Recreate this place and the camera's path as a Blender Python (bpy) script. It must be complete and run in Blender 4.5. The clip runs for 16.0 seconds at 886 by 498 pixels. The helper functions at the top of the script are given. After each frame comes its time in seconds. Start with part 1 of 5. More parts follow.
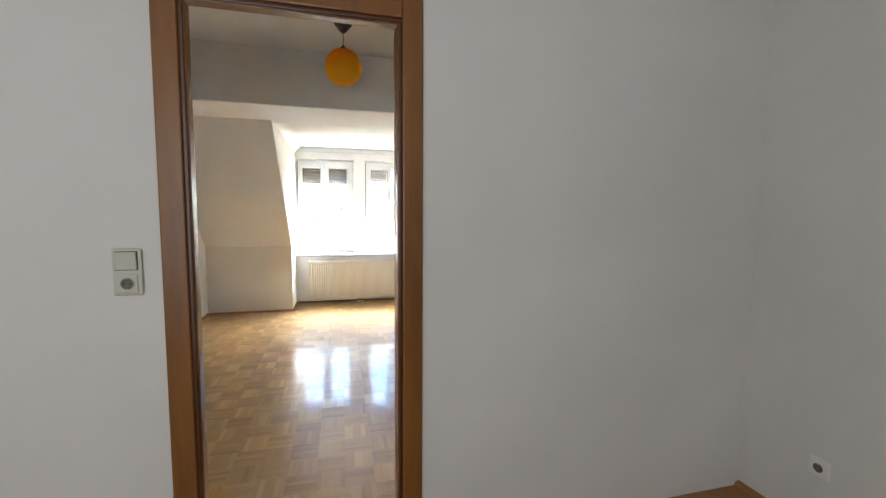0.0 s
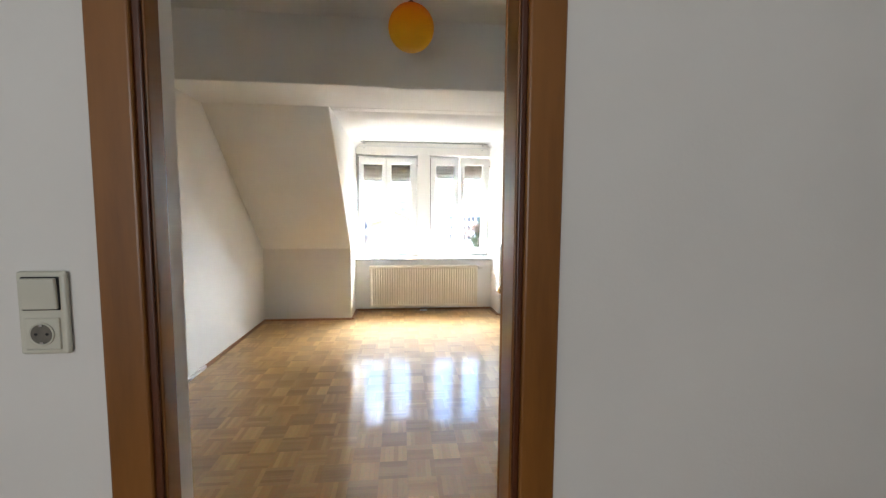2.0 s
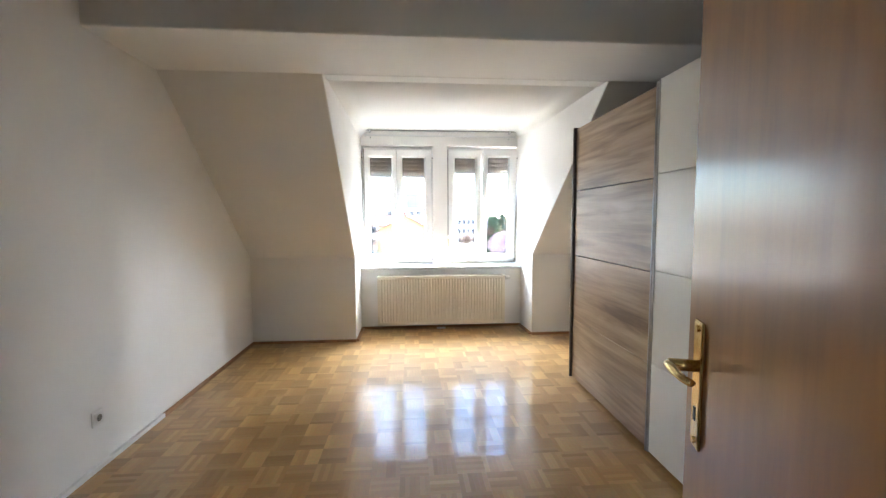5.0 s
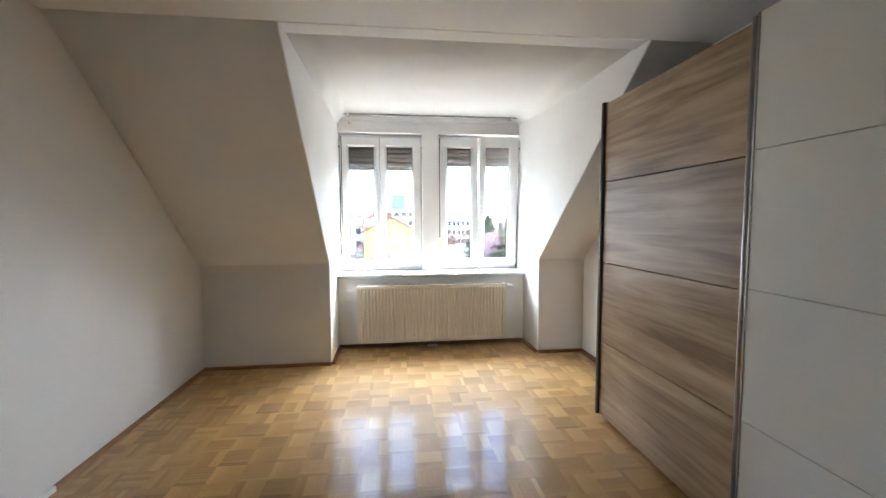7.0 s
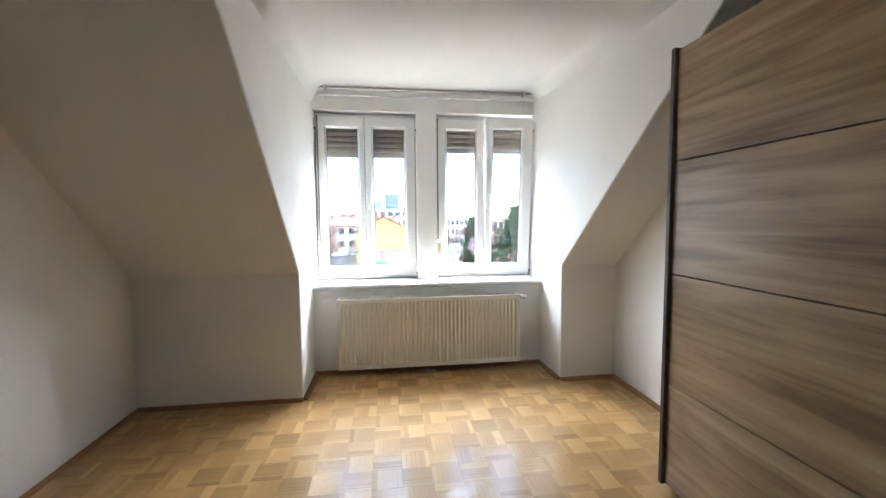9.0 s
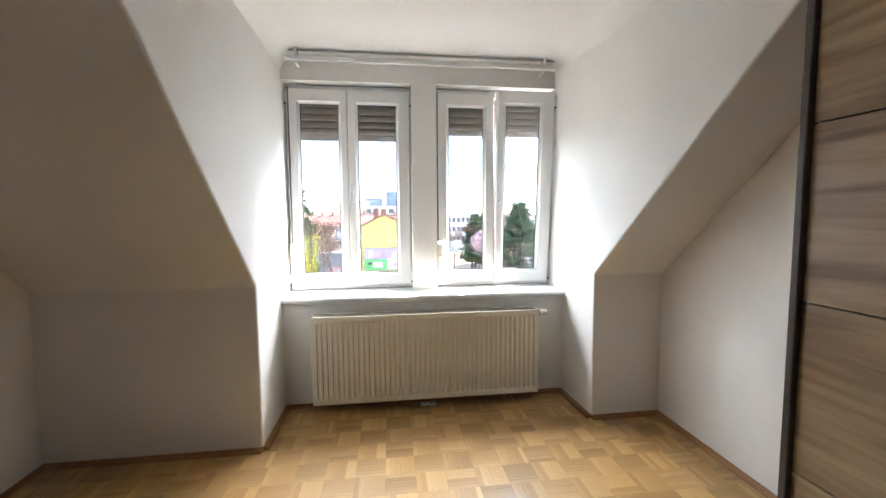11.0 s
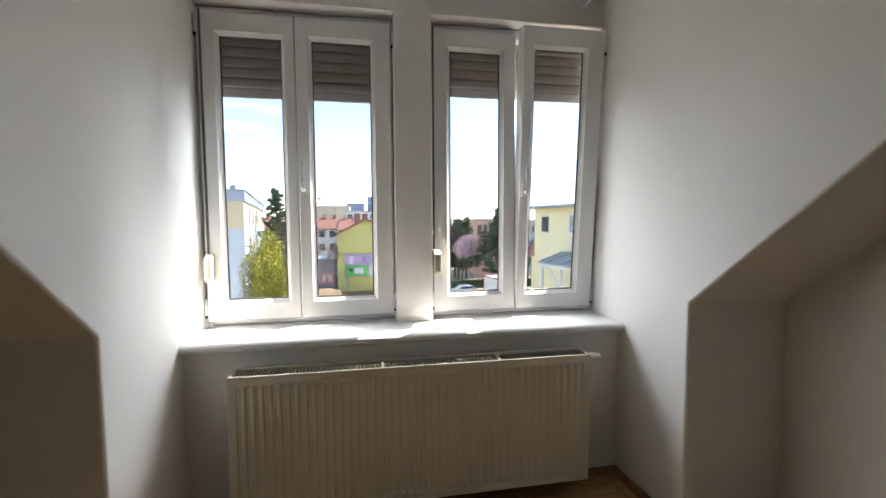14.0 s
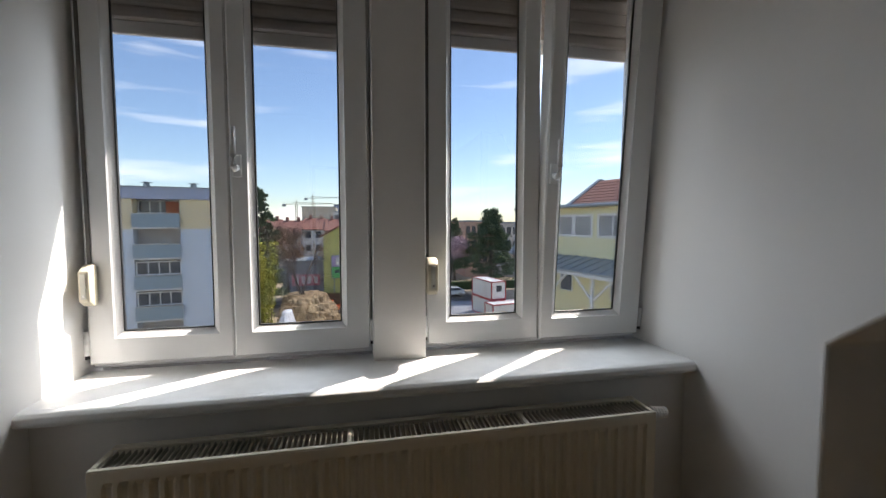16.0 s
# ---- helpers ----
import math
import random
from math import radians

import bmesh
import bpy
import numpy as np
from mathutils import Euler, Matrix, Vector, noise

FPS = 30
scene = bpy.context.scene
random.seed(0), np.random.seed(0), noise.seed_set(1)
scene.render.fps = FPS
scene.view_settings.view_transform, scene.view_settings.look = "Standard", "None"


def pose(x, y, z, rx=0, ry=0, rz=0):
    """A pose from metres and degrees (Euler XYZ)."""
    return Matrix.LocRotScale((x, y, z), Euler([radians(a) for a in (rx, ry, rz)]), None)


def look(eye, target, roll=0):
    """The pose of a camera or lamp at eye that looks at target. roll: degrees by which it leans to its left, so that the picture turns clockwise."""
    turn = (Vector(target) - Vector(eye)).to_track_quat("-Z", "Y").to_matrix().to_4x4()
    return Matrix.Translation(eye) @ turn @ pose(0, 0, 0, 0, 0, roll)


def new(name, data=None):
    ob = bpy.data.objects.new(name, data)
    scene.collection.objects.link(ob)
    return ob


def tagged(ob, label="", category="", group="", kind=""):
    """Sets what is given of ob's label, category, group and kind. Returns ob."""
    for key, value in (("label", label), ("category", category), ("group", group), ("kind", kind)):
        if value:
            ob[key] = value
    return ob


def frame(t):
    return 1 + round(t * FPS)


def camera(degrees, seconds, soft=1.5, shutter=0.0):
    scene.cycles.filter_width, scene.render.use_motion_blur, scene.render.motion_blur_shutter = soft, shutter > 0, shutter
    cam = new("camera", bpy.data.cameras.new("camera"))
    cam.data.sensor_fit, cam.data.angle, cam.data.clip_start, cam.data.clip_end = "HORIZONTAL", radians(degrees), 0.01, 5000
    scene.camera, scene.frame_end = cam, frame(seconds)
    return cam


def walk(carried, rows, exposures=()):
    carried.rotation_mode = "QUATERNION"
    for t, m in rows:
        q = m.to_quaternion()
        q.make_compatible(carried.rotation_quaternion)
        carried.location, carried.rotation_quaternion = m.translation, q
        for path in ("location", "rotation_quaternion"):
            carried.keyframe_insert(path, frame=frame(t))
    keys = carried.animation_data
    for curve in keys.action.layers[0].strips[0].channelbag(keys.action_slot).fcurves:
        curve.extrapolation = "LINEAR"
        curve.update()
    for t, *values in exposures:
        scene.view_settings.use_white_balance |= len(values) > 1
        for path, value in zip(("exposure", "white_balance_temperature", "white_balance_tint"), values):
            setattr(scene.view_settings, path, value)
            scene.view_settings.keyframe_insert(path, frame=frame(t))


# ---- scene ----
cam = camera(94.5, 16.0, soft=1.35)
PATH = [
    (0, (-0.291, -1.55, 1.353), (0.195, 0.383, 1.188), 0.4),
    (0.5, (-0.26, -1.368, 1.351), (0.145, 0.584, 1.186), 0.4),
    (1, (-0.275, -1.171, 1.353), (0.054, 0.794, 1.186), 0.5),
    (1.5, (-0.299, -0.981, 1.355), (-0.038, 0.996, 1.192), 0.6),
    (2, (-0.311, -0.824, 1.345), (-0.108, 1.159, 1.181), 0.4),
    (2.5, (-0.315, -0.648, 1.339), (-0.161, 1.340, 1.182), 0.4),
    (3, (-0.342, -0.492, 1.325), (-0.215, 1.498, 1.170), 0.1),
    (5.5, (-0.37, 0.23, 1.312), (-0.189, 2.217, 1.167), -0.2),
    (6, (-0.375, 0.415, 1.31), (-0.173, 2.4, 1.167), -0.2),
    (6.5, (-0.392, 0.584, 1.306), (-0.169, 2.567, 1.162), -0.3),
    (7, (-0.374, 0.76, 1.294), (-0.14, 2.741, 1.152), -0.2),
    (7.5, (-0.349, 0.945, 1.311), (-0.108, 2.925, 1.161), -0.3),
    (8, (-0.34, 1.141, 1.3), (-0.087, 3.12, 1.154), -0.3),
    (8.5, (-0.353, 1.351, 1.291), (-0.088, 3.328, 1.149), -0.3),
    (9, (-0.33, 1.525, 1.277), (-0.067, 3.502, 1.132), -0.4),
    (11.5, (-0.235, 2.36, 1.274), (0.022, 4.337, 1.115), -0.4),
    (12, (-0.263, 2.526, 1.231), (0.036, 4.5, 1.108), -0.3),
    (12.5, (-0.239, 2.685, 1.227), (0.067, 4.658, 1.101), -0.3),
    (13, (-0.233, 2.859, 1.224), (0.085, 4.829, 1.098), -0.3),
    (13.5, (-0.211, 3.008, 1.23), (0.115, 4.977, 1.104), -0.4),
    (14, (-0.191, 3.18, 1.231), (0.153, 5.146, 1.099), -0.3),
    (14.5, (-0.194, 3.324, 1.221), (0.18, 5.285, 1.108), -0.0),
    (15, (-0.171, 3.483, 1.246), (0.207, 5.442, 1.103), -0.1),
    (15.5, (-0.15, 3.637, 1.248), (0.234, 5.595, 1.101), 0.1),
    (16, (-0.121, 3.767, 1.213), (0.281, 5.724, 1.087), -0.0),
]
walk(cam, [(t, look(eye, goal, roll)) for t, eye, goal, roll in PATH],
     exposures=[(0, 6.05, 6500, 10), (2, 5.9, 6550, 10), (3, 5.78, 6450, 10), (5.5, 5.43, 6350, 11), (7, 5.13, 6250, 11),
                (9, 4.87, 6250, 11), (12.5, 4.1, 6900, 14), (14.5, 2.9, 6900, 13), (16, 2.0, 6700, 14)])

# ---- light ----
SUN_AZ, SUN_EL = radians(58.5), radians(54)
world = bpy.data.worlds.new("sky")
scene.world = world
world.use_nodes = True
wn, wl = world.node_tree.nodes, world.node_tree.links
sky = wn.new("ShaderNodeTexSky")
sky.sky_type = "NISHITA"
sky.sun_disc = False
sky.sun_elevation, sky.sun_rotation = SUN_EL, SUN_AZ
sky.ozone_density, sky.dust_density = 3.5, 0.25
# thin streaks of high cloud over the blue
wtc = wn.new("ShaderNodeTexCoord")
wmap = wn.new("ShaderNodeMapping")
wmap.inputs["Scale"].default_value = (1.2, 1.2, 9.0)
wmap.inputs["Rotation"].default_value = (0.06, 0.10, 0.2)
wnoi = wn.new("ShaderNodeTexNoise")
wnoi.inputs["Scale"].default_value, wnoi.inputs["Detail"].default_value = 2.2, 7
wramp = wn.new("ShaderNodeValToRGB")
wramp.color_ramp.elements[0].position, wramp.color_ramp.elements[1].position = 0.54, 0.86
wmix = wn.new("ShaderNodeMixRGB")
wmix.inputs["Color2"].default_value = (9.5, 9.6, 9.8, 1)
wl.new(wtc.outputs["Generated"], wmap.inputs["Vector"])
wl.new(wmap.outputs["Vector"], wnoi.inputs["Vector"])
wl.new(wnoi.outputs["Fac"], wramp.inputs["Fac"])
wl.new(wramp.outputs["Color"], wmix.inputs["Fac"])
wl.new(sky.outputs["Color"], wmix.inputs["Color1"])
wl.new(wmix.outputs["Color"], wn["Background"].inputs["Color"])
wn["Background"].inputs["Strength"].default_value = 0.15

sun = new("sun", bpy.data.lights.new("sun", "SUN"))
sun.data.energy, sun.data.angle, sun.data.color = 3.0, radians(0.55), (1.0, 0.95, 0.87)
sun_way = Vector((math.sin(SUN_AZ) * math.cos(SUN_EL), math.cos(SUN_AZ) * math.cos(SUN_EL), math.sin(SUN_EL)))
sun.matrix_world = look(sun_way * 50, (0, 0, 0))

# added area lamp with no fixture shown, behind the walker, to brighten the hall
hall_fill = new("hall_fill", bpy.data.lights.new("hall_fill", "AREA"))
hall_fill.data.shape, hall_fill.data.size, hall_fill.data.size_y = "RECTANGLE", 1.7, 1.7
hall_fill.data.energy, hall_fill.data.color = 0.7, (0.92, 0.98, 1.0)
hall_fill.matrix_world = look((-0.9, -3.15, 1.5), (-0.4, 0, 1.3))

# added fill lamps, for sky above and beside the view reaching the window
for name, place, size, watts in (("sky_fill_above", (0.8, 12.5, 9.6), (12.0, 5.0), 345), ("sky_fill_beside_sun", (10.9, 12.6, 6.0), (6.5, 9.0), 300),
                                 ("sky_fill_beside", (-8.8, 12.6, 7.0), (6.0, 9.0), 150)):
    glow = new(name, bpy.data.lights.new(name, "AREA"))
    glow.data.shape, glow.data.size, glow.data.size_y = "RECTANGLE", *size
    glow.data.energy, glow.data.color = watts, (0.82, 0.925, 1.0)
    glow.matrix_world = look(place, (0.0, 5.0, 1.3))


# ---- materials ----
def material(name, base, rough=0.5, metal=0.0, second=None, scale=8.0, bump=0.0, bump_scale=120.0, coat=0.0,
             per_object=0.0, per_island=0.0, stretch=(1, 1, 1), low=0.35, high=0.7, detail=5):
    m = bpy.data.materials.new(name)
    m.use_nodes = True
    n, l = m.node_tree.nodes, m.node_tree.links
    b = n["Principled BSDF"]
    b.inputs["Base Color"].default_value = (*base, 1)
    b.inputs["Roughness"].default_value, b.inputs["Metallic"].default_value = rough, metal
    b.inputs["Coat Weight"].default_value = coat
    b.inputs["Coat Roughness"].default_value = 0.12
    tc = n.new("ShaderNodeTexCoord")
    mp = n.new("ShaderNodeMapping")
    mp.inputs["Scale"].default_value = stretch
    l.new(tc.outputs["Object"], mp.inputs["Vector"])
    out = None
    if second:
        t = n.new("ShaderNodeTexNoise")
        t.inputs["Scale"].default_value, t.inputs["Detail"].default_value = scale, detail
        r = n.new("ShaderNodeValToRGB")
        r.color_ramp.elements[0].position, r.color_ramp.elements[1].position = low, high
        r.color_ramp.elements[0].color, r.color_ramp.elements[1].color = (*base, 1), (*second, 1)
        l.new(mp.outputs["Vector"], t.inputs["Vector"])
        l.new(t.outputs["Fac"], r.inputs["Fac"])
        out = r.outputs["Color"]
    if per_object or per_island:
        hsv = n.new("ShaderNodeHueSaturation")
        mr = n.new("ShaderNodeMapRange")
        if per_object:
            src = n.new("ShaderNodeObjectInfo").outputs["Random"]
        else:
            src = n.new("ShaderNodeNewGeometry").outputs["Random Per Island"]
        a = per_object or per_island
        mr.inputs["To Min"].default_value, mr.inputs["To Max"].default_value = 1 - a, 1 + a
        l.new(src, mr.inputs["Value"])
        l.new(mr.outputs["Result"], hsv.inputs["Value"])
        if out:
            l.new(out, hsv.inputs["Color"])
        else:
            hsv.inputs["Color"].default_value = (*base, 1)
        out = hsv.outputs["Color"]
    if out:
        l.new(out, b.inputs["Base Color"])
    if bump:
        t2 = n.new("ShaderNodeTexNoise")
        t2.inputs["Scale"].default_value, t2.inputs["Detail"].default_value = bump_scale, 4
        bp = n.new("ShaderNodeBump")
        bp.inputs["Strength"].default_value, bp.inputs["Distance"].default_value = bump, 0.004
        l.new(mp.outputs["Vector"], t2.inputs["Vector"])
        l.new(t2.outputs["Fac"], bp.inputs["Height"])
        l.new(bp.outputs["Normal"], b.inputs["Normal"])
    return m


def wood(name, dark, mid, light, rough, along=1, scale=5.0, squeeze=12.0, coat=0.0, waves=0.0):
    """Grain that runs along one axis of the object, in three tones."""
    m = bpy.data.materials.new(name)
    m.use_nodes = True
    n, l = m.node_tree.nodes, m.node_tree.links
    b = n["Principled BSDF"]
    b.inputs["Roughness"].default_value, b.inputs["Coat Weight"].default_value = rough, coat
    b.inputs["Coat Roughness"].default_value = 0.15
    tc = n.new("ShaderNodeTexCoord")
    info = n.new("ShaderNodeObjectInfo")
    add = n.new("ShaderNodeVectorMath")
    mul = n.new("ShaderNodeMath")
    mul.operation = "MULTIPLY"
    mul.inputs[1].default_value = 17.0
    l.new(info.outputs["Random"], mul.inputs[0])
    l.new(tc.outputs["Object"], add.inputs[0])
    l.new(mul.outputs[0], add.inputs[1])
    mp = n.new("ShaderNodeMapping")
    mp.inputs["Scale"].default_value = [1.0 if i == along else squeeze for i in range(3)]
    l.new(add.outputs[0], mp.inputs["Vector"])
    t = n.new("ShaderNodeTexNoise")
    t.inputs["Scale"].default_value, t.inputs["Detail"].default_value = scale, 8
    t.inputs["Roughness"].default_value, t.inputs["Distortion"].default_value = 0.62, waves
    l.new(mp.outputs["Vector"], t.inputs["Vector"])
    r = n.new("ShaderNodeValToRGB")
    e = r.color_ramp.elements
    e[0].position, e[1].position = 0.30, 0.72
    e[0].color, e[1].color = (*dark, 1), (*light, 1)
    k = e.new(0.5)
    k.color = (*mid, 1)
    l.new(t.outputs["Fac"], r.inputs["Fac"])
    l.new(r.outputs["Color"], b.inputs["Base Color"])
    bp = n.new("ShaderNodeBump")
    bp.inputs["Strength"].default_value, bp.inputs["Distance"].default_value = 0.08, 0.002
    l.new(t.outputs["Fac"], bp.inputs["Height"])
    l.new(bp.outputs["Normal"], b.inputs["Normal"])
    return m


M_WALL = material("white_wall_paint", (0.83, 0.815, 0.79), 0.9, second=(0.87, 0.86, 0.84), scale=1.6, bump=0.07, bump_scale=90)
M_CEIL = material("white_ceiling_paint", (0.85, 0.84, 0.82), 0.92, second=(0.88, 0.87, 0.85), scale=1.1, bump=0.06, bump_scale=80)
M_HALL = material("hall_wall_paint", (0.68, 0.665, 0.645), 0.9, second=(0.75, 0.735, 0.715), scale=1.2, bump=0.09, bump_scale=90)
M_DOOR = wood("brown_door_veneer", (0.19, 0.072, 0.016), (0.26, 0.105, 0.025), (0.31, 0.13, 0.033), 0.3, along=2, scale=2.2, squeeze=9, coat=0.3)
M_FRAME = wood("brown_frame_veneer", (0.16, 0.060, 0.012), (0.21, 0.082, 0.017), (0.245, 0.10, 0.022), 0.36, along=2, scale=2.0, squeeze=9, coat=0.12)


def board_oak(name):
    """Printed oak: broad level bands that swell and close round flat figure, with fine pores drawn along the board."""
    m = bpy.data.materials.new(name)
    m.use_nodes = True
    n, l = m.node_tree.nodes, m.node_tree.links
    b = n["Principled BSDF"]
    b.inputs["Roughness"].default_value = 0.38
    tc, info, add, mul = n.new("ShaderNodeTexCoord"), n.new("ShaderNodeObjectInfo"), n.new("ShaderNodeVectorMath"), n.new("ShaderNodeMath")
    mul.operation, mul.inputs[1].default_value = "MULTIPLY", 23.0
    l.new(info.outputs["Random"], mul.inputs[0])
    l.new(tc.outputs["Object"], add.inputs[0])
    l.new(mul.outputs[0], add.inputs[1])
    layers = []
    for squeeze, scale, detail, waves in ((9.0, 1.15, 5, 0.85), (24.0, 1.5, 3, 0.4), (150.0, 3.0, 2, 0.0)):
        mp, t = n.new("ShaderNodeMapping"), n.new("ShaderNodeTexNoise")
        mp.inputs["Scale"].default_value = (1.0, 1.0, squeeze)
        t.inputs["Scale"].default_value, t.inputs["Detail"].default_value, t.inputs["Distortion"].default_value = scale, detail, waves
        l.new(add.outputs[0], mp.inputs["Vector"])
        l.new(mp.outputs["Vector"], t.inputs["Vector"])
        layers.append(t.outputs["Fac"])
    total = None
    for out, share in zip(layers, (0.62, 0.27, 0.11)):
        k = n.new("ShaderNodeMath")
        k.operation, k.inputs[1].default_value = "MULTIPLY_ADD", share
        l.new(out, k.inputs[0])
        if total is None:
            k.inputs[2].default_value = 0.0
        else:
            l.new(total, k.inputs[2])
        total = k.outputs[0]
    r = n.new("ShaderNodeValToRGB")
    e = r.color_ramp.elements
    e[0].position, e[0].color = 0.36, (0.175, 0.103, 0.050, 1)
    e[1].position, e[1].color = 0.66, (0.50, 0.36, 0.215, 1)
    for at, tone in ((0.45, (0.285, 0.183, 0.098, 1)), (0.53, (0.385, 0.262, 0.148, 1))):
        k = e.new(at)
        k.color = tone
    l.new(total, r.inputs["Fac"])
    l.new(r.outputs["Color"], b.inputs["Base Color"])
    bp = n.new("ShaderNodeBump")
    bp.inputs["Strength"].default_value, bp.inputs["Distance"].default_value = 0.06, 0.001
    l.new(layers[2], bp.inputs["Height"])
    l.new(bp.outputs["Normal"], b.inputs["Normal"])
    return m


M_WOOD = board_oak("grey_brown_wardrobe_oak")
M_BASE = wood("brown_baseboard_wood", (0.23, 0.098, 0.030), (0.30, 0.135, 0.042), (0.36, 0.17, 0.058), 0.4, along=1, scale=3, squeeze=4)
M_BEAD = wood("dark_frame_bead", (0.055, 0.014, 0.004), (0.075, 0.020, 0.006), (0.09, 0.026, 0.008), 0.35, along=2, scale=2.0, squeeze=9, coat=0.1)
# darker copy of the radiator's cream, the shade on the bars in its colour
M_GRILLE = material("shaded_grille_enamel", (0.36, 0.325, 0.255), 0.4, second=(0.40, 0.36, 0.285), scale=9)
M_WHITE_PANEL = material("cream_lacquer_panel", (0.80, 0.795, 0.735), 0.28, second=(0.815, 0.81, 0.75), scale=2, coat=0.2)
M_ALU = material("grey_aluminium", (0.42, 0.41, 0.40), 0.38, metal=0.85, second=(0.48, 0.47, 0.46), scale=60, stretch=(1, 1, 0.05))
M_DARK = material("dark_brown_edge", (0.06, 0.045, 0.035), 0.5, second=(0.08, 0.06, 0.047), scale=30)
M_PVC = material("white_window_plastic", (0.80, 0.81, 0.81), 0.27, second=(0.83, 0.83, 0.83), scale=3)
M_SEAL = material("black_rubber_seal", (0.02, 0.02, 0.022), 0.6, second=(0.03, 0.03, 0.03), scale=80)
M_SHUTTER = material("grey_brown_shutter_plastic", (0.44, 0.37, 0.315), 0.5, second=(0.50, 0.42, 0.36), scale=14, stretch=(0.4, 1, 6))
M_SHUTTER_BAR = material("pale_shutter_bar", (0.66, 0.59, 0.53), 0.45, second=(0.7, 0.63, 0.57), scale=20)
M_SILL = material("white_stone_sill", (0.73, 0.73, 0.72), 0.35, second=(0.79, 0.79, 0.78), scale=22, bump=0.05, bump_scale=60)
M_RAD = material("cream_radiator_enamel", (0.79, 0.735, 0.605), 0.33, second=(0.81, 0.755, 0.63), scale=5)
# near-black, the shade between the radiator panels put into the colour
M_RAD_DARK = material("radiator_inside_shade", (0.035, 0.033, 0.03), 0.8, second=(0.05, 0.047, 0.043), scale=30)
M_PLASTIC = material("cream_switch_plastic", (0.56, 0.55, 0.475), 0.3, second=(0.60, 0.585, 0.505), scale=12)
M_PLASTIC_W = material("white_socket_plastic", (0.78, 0.77, 0.74), 0.3, second=(0.80, 0.79, 0.76), scale=12)
M_HOLE = material("black_hole", (0.012, 0.012, 0.012), 0.7, second=(0.02, 0.02, 0.02), scale=50)
M_BRASS = material("worn_brass", (0.62, 0.43, 0.16), 0.27, metal=1.0, second=(0.70, 0.52, 0.24), scale=26, bump=0.03, bump_scale=200)
M_CHROME = material("chrome_metal", (0.62, 0.62, 0.62), 0.2, metal=1.0, second=(0.68, 0.68, 0.68), scale=30)
M_CANOPY = material("dark_lamp_canopy", (0.05, 0.045, 0.042), 0.45, second=(0.07, 0.062, 0.058), scale=30)
M_CORD = material("grey_cord", (0.12, 0.11, 0.10), 0.6, second=(0.15, 0.14, 0.13), scale=60)

# orange paper-thin plastic globe: red at the top, yellow below
M_GLOBE = bpy.data.materials.new("orange_globe")
M_GLOBE.use_nodes = True
gn, gl = M_GLOBE.node_tree.nodes, M_GLOBE.node_tree.links
gb = gn["Principled BSDF"]
gtc, gsep, gr = gn.new("ShaderNodeTexCoord"), gn.new("ShaderNodeSeparateXYZ"), gn.new("ShaderNodeValToRGB")
gl.new(gtc.outputs["Generated"], gsep.inputs[0])
gl.new(gsep.outputs["Z"], gr.inputs["Fac"])
gr.color_ramp.elements[0].position, gr.color_ramp.elements[0].color = 0.25, (0.97, 0.68, 0.07, 1)
gr.color_ramp.elements[1].position, gr.color_ramp.elements[1].color = 0.97, (0.72, 0.13, 0.02, 1)
gk = gr.color_ramp.elements.new(0.66)
gk.color = (0.96, 0.47, 0.04, 1)
gl.new(gr.outputs["Color"], gb.inputs["Base Color"])
gb.inputs["Roughness"].default_value = 0.35
g_tr, g_mix = gn.new("ShaderNodeBsdfTranslucent"), gn.new("ShaderNodeMixShader")
g_mix.inputs["Fac"].default_value = 0.75
gl.new(gr.outputs["Color"], g_tr.inputs["Color"])
gl.new(gb.outputs["BSDF"], g_mix.inputs[1])
gl.new(g_tr.outputs["BSDF"], g_mix.inputs[2])
gl.new(g_mix.outputs["Shader"], gn["Material Output"].inputs["Surface"])

# dark tint: a dimmer outdoors is put into the colour of the glass
M_GLASS = bpy.data.materials.new("dimming_window_glass")
M_GLASS.use_nodes = True
b_ = M_GLASS.node_tree.nodes["Principled BSDF"]
b_.inputs["Base Color"].default_value = (0.265, 0.275, 0.28, 1)
b_.inputs["Roughness"].default_value, b_.inputs["IOR"].default_value = 0.0, 1.45
b_.inputs["Transmission Weight"].default_value = 1.0


# ---- mesh helpers ----
def box(bm, lo, hi, bevel=0.0, segments=2, at=None):
    r = bmesh.ops.create_cube(bm, size=1)
    mid = [(a + b) / 2 for a, b in zip(lo, hi)]
    m = Matrix.Translation(mid) @ Matrix.Diagonal([b - a for a, b in zip(lo, hi)] + [1])
    bmesh.ops.transform(bm, matrix=(at or Matrix()) @ m, verts=r["verts"])
    if bevel:
        edges = list({e for v in r["verts"] for e in v.link_edges})
        bmesh.ops.bevel(bm, geom=edges, offset=bevel, segments=segments, affect="EDGES", profile=0.5)
    return bm


def rod(bm, a, b, r, r2=None, sides=16):
    a, b = Vector(a), Vector(b)
    d = b - a
    m = Matrix.Translation((a + b) / 2) @ d.to_track_quat("Z", "Y").to_matrix().to_4x4()
    bmesh.ops.create_cone(bm, cap_ends=True, segments=sides, radius1=r, radius2=r if r2 is None else r2, depth=d.length, matrix=m)
    return bm


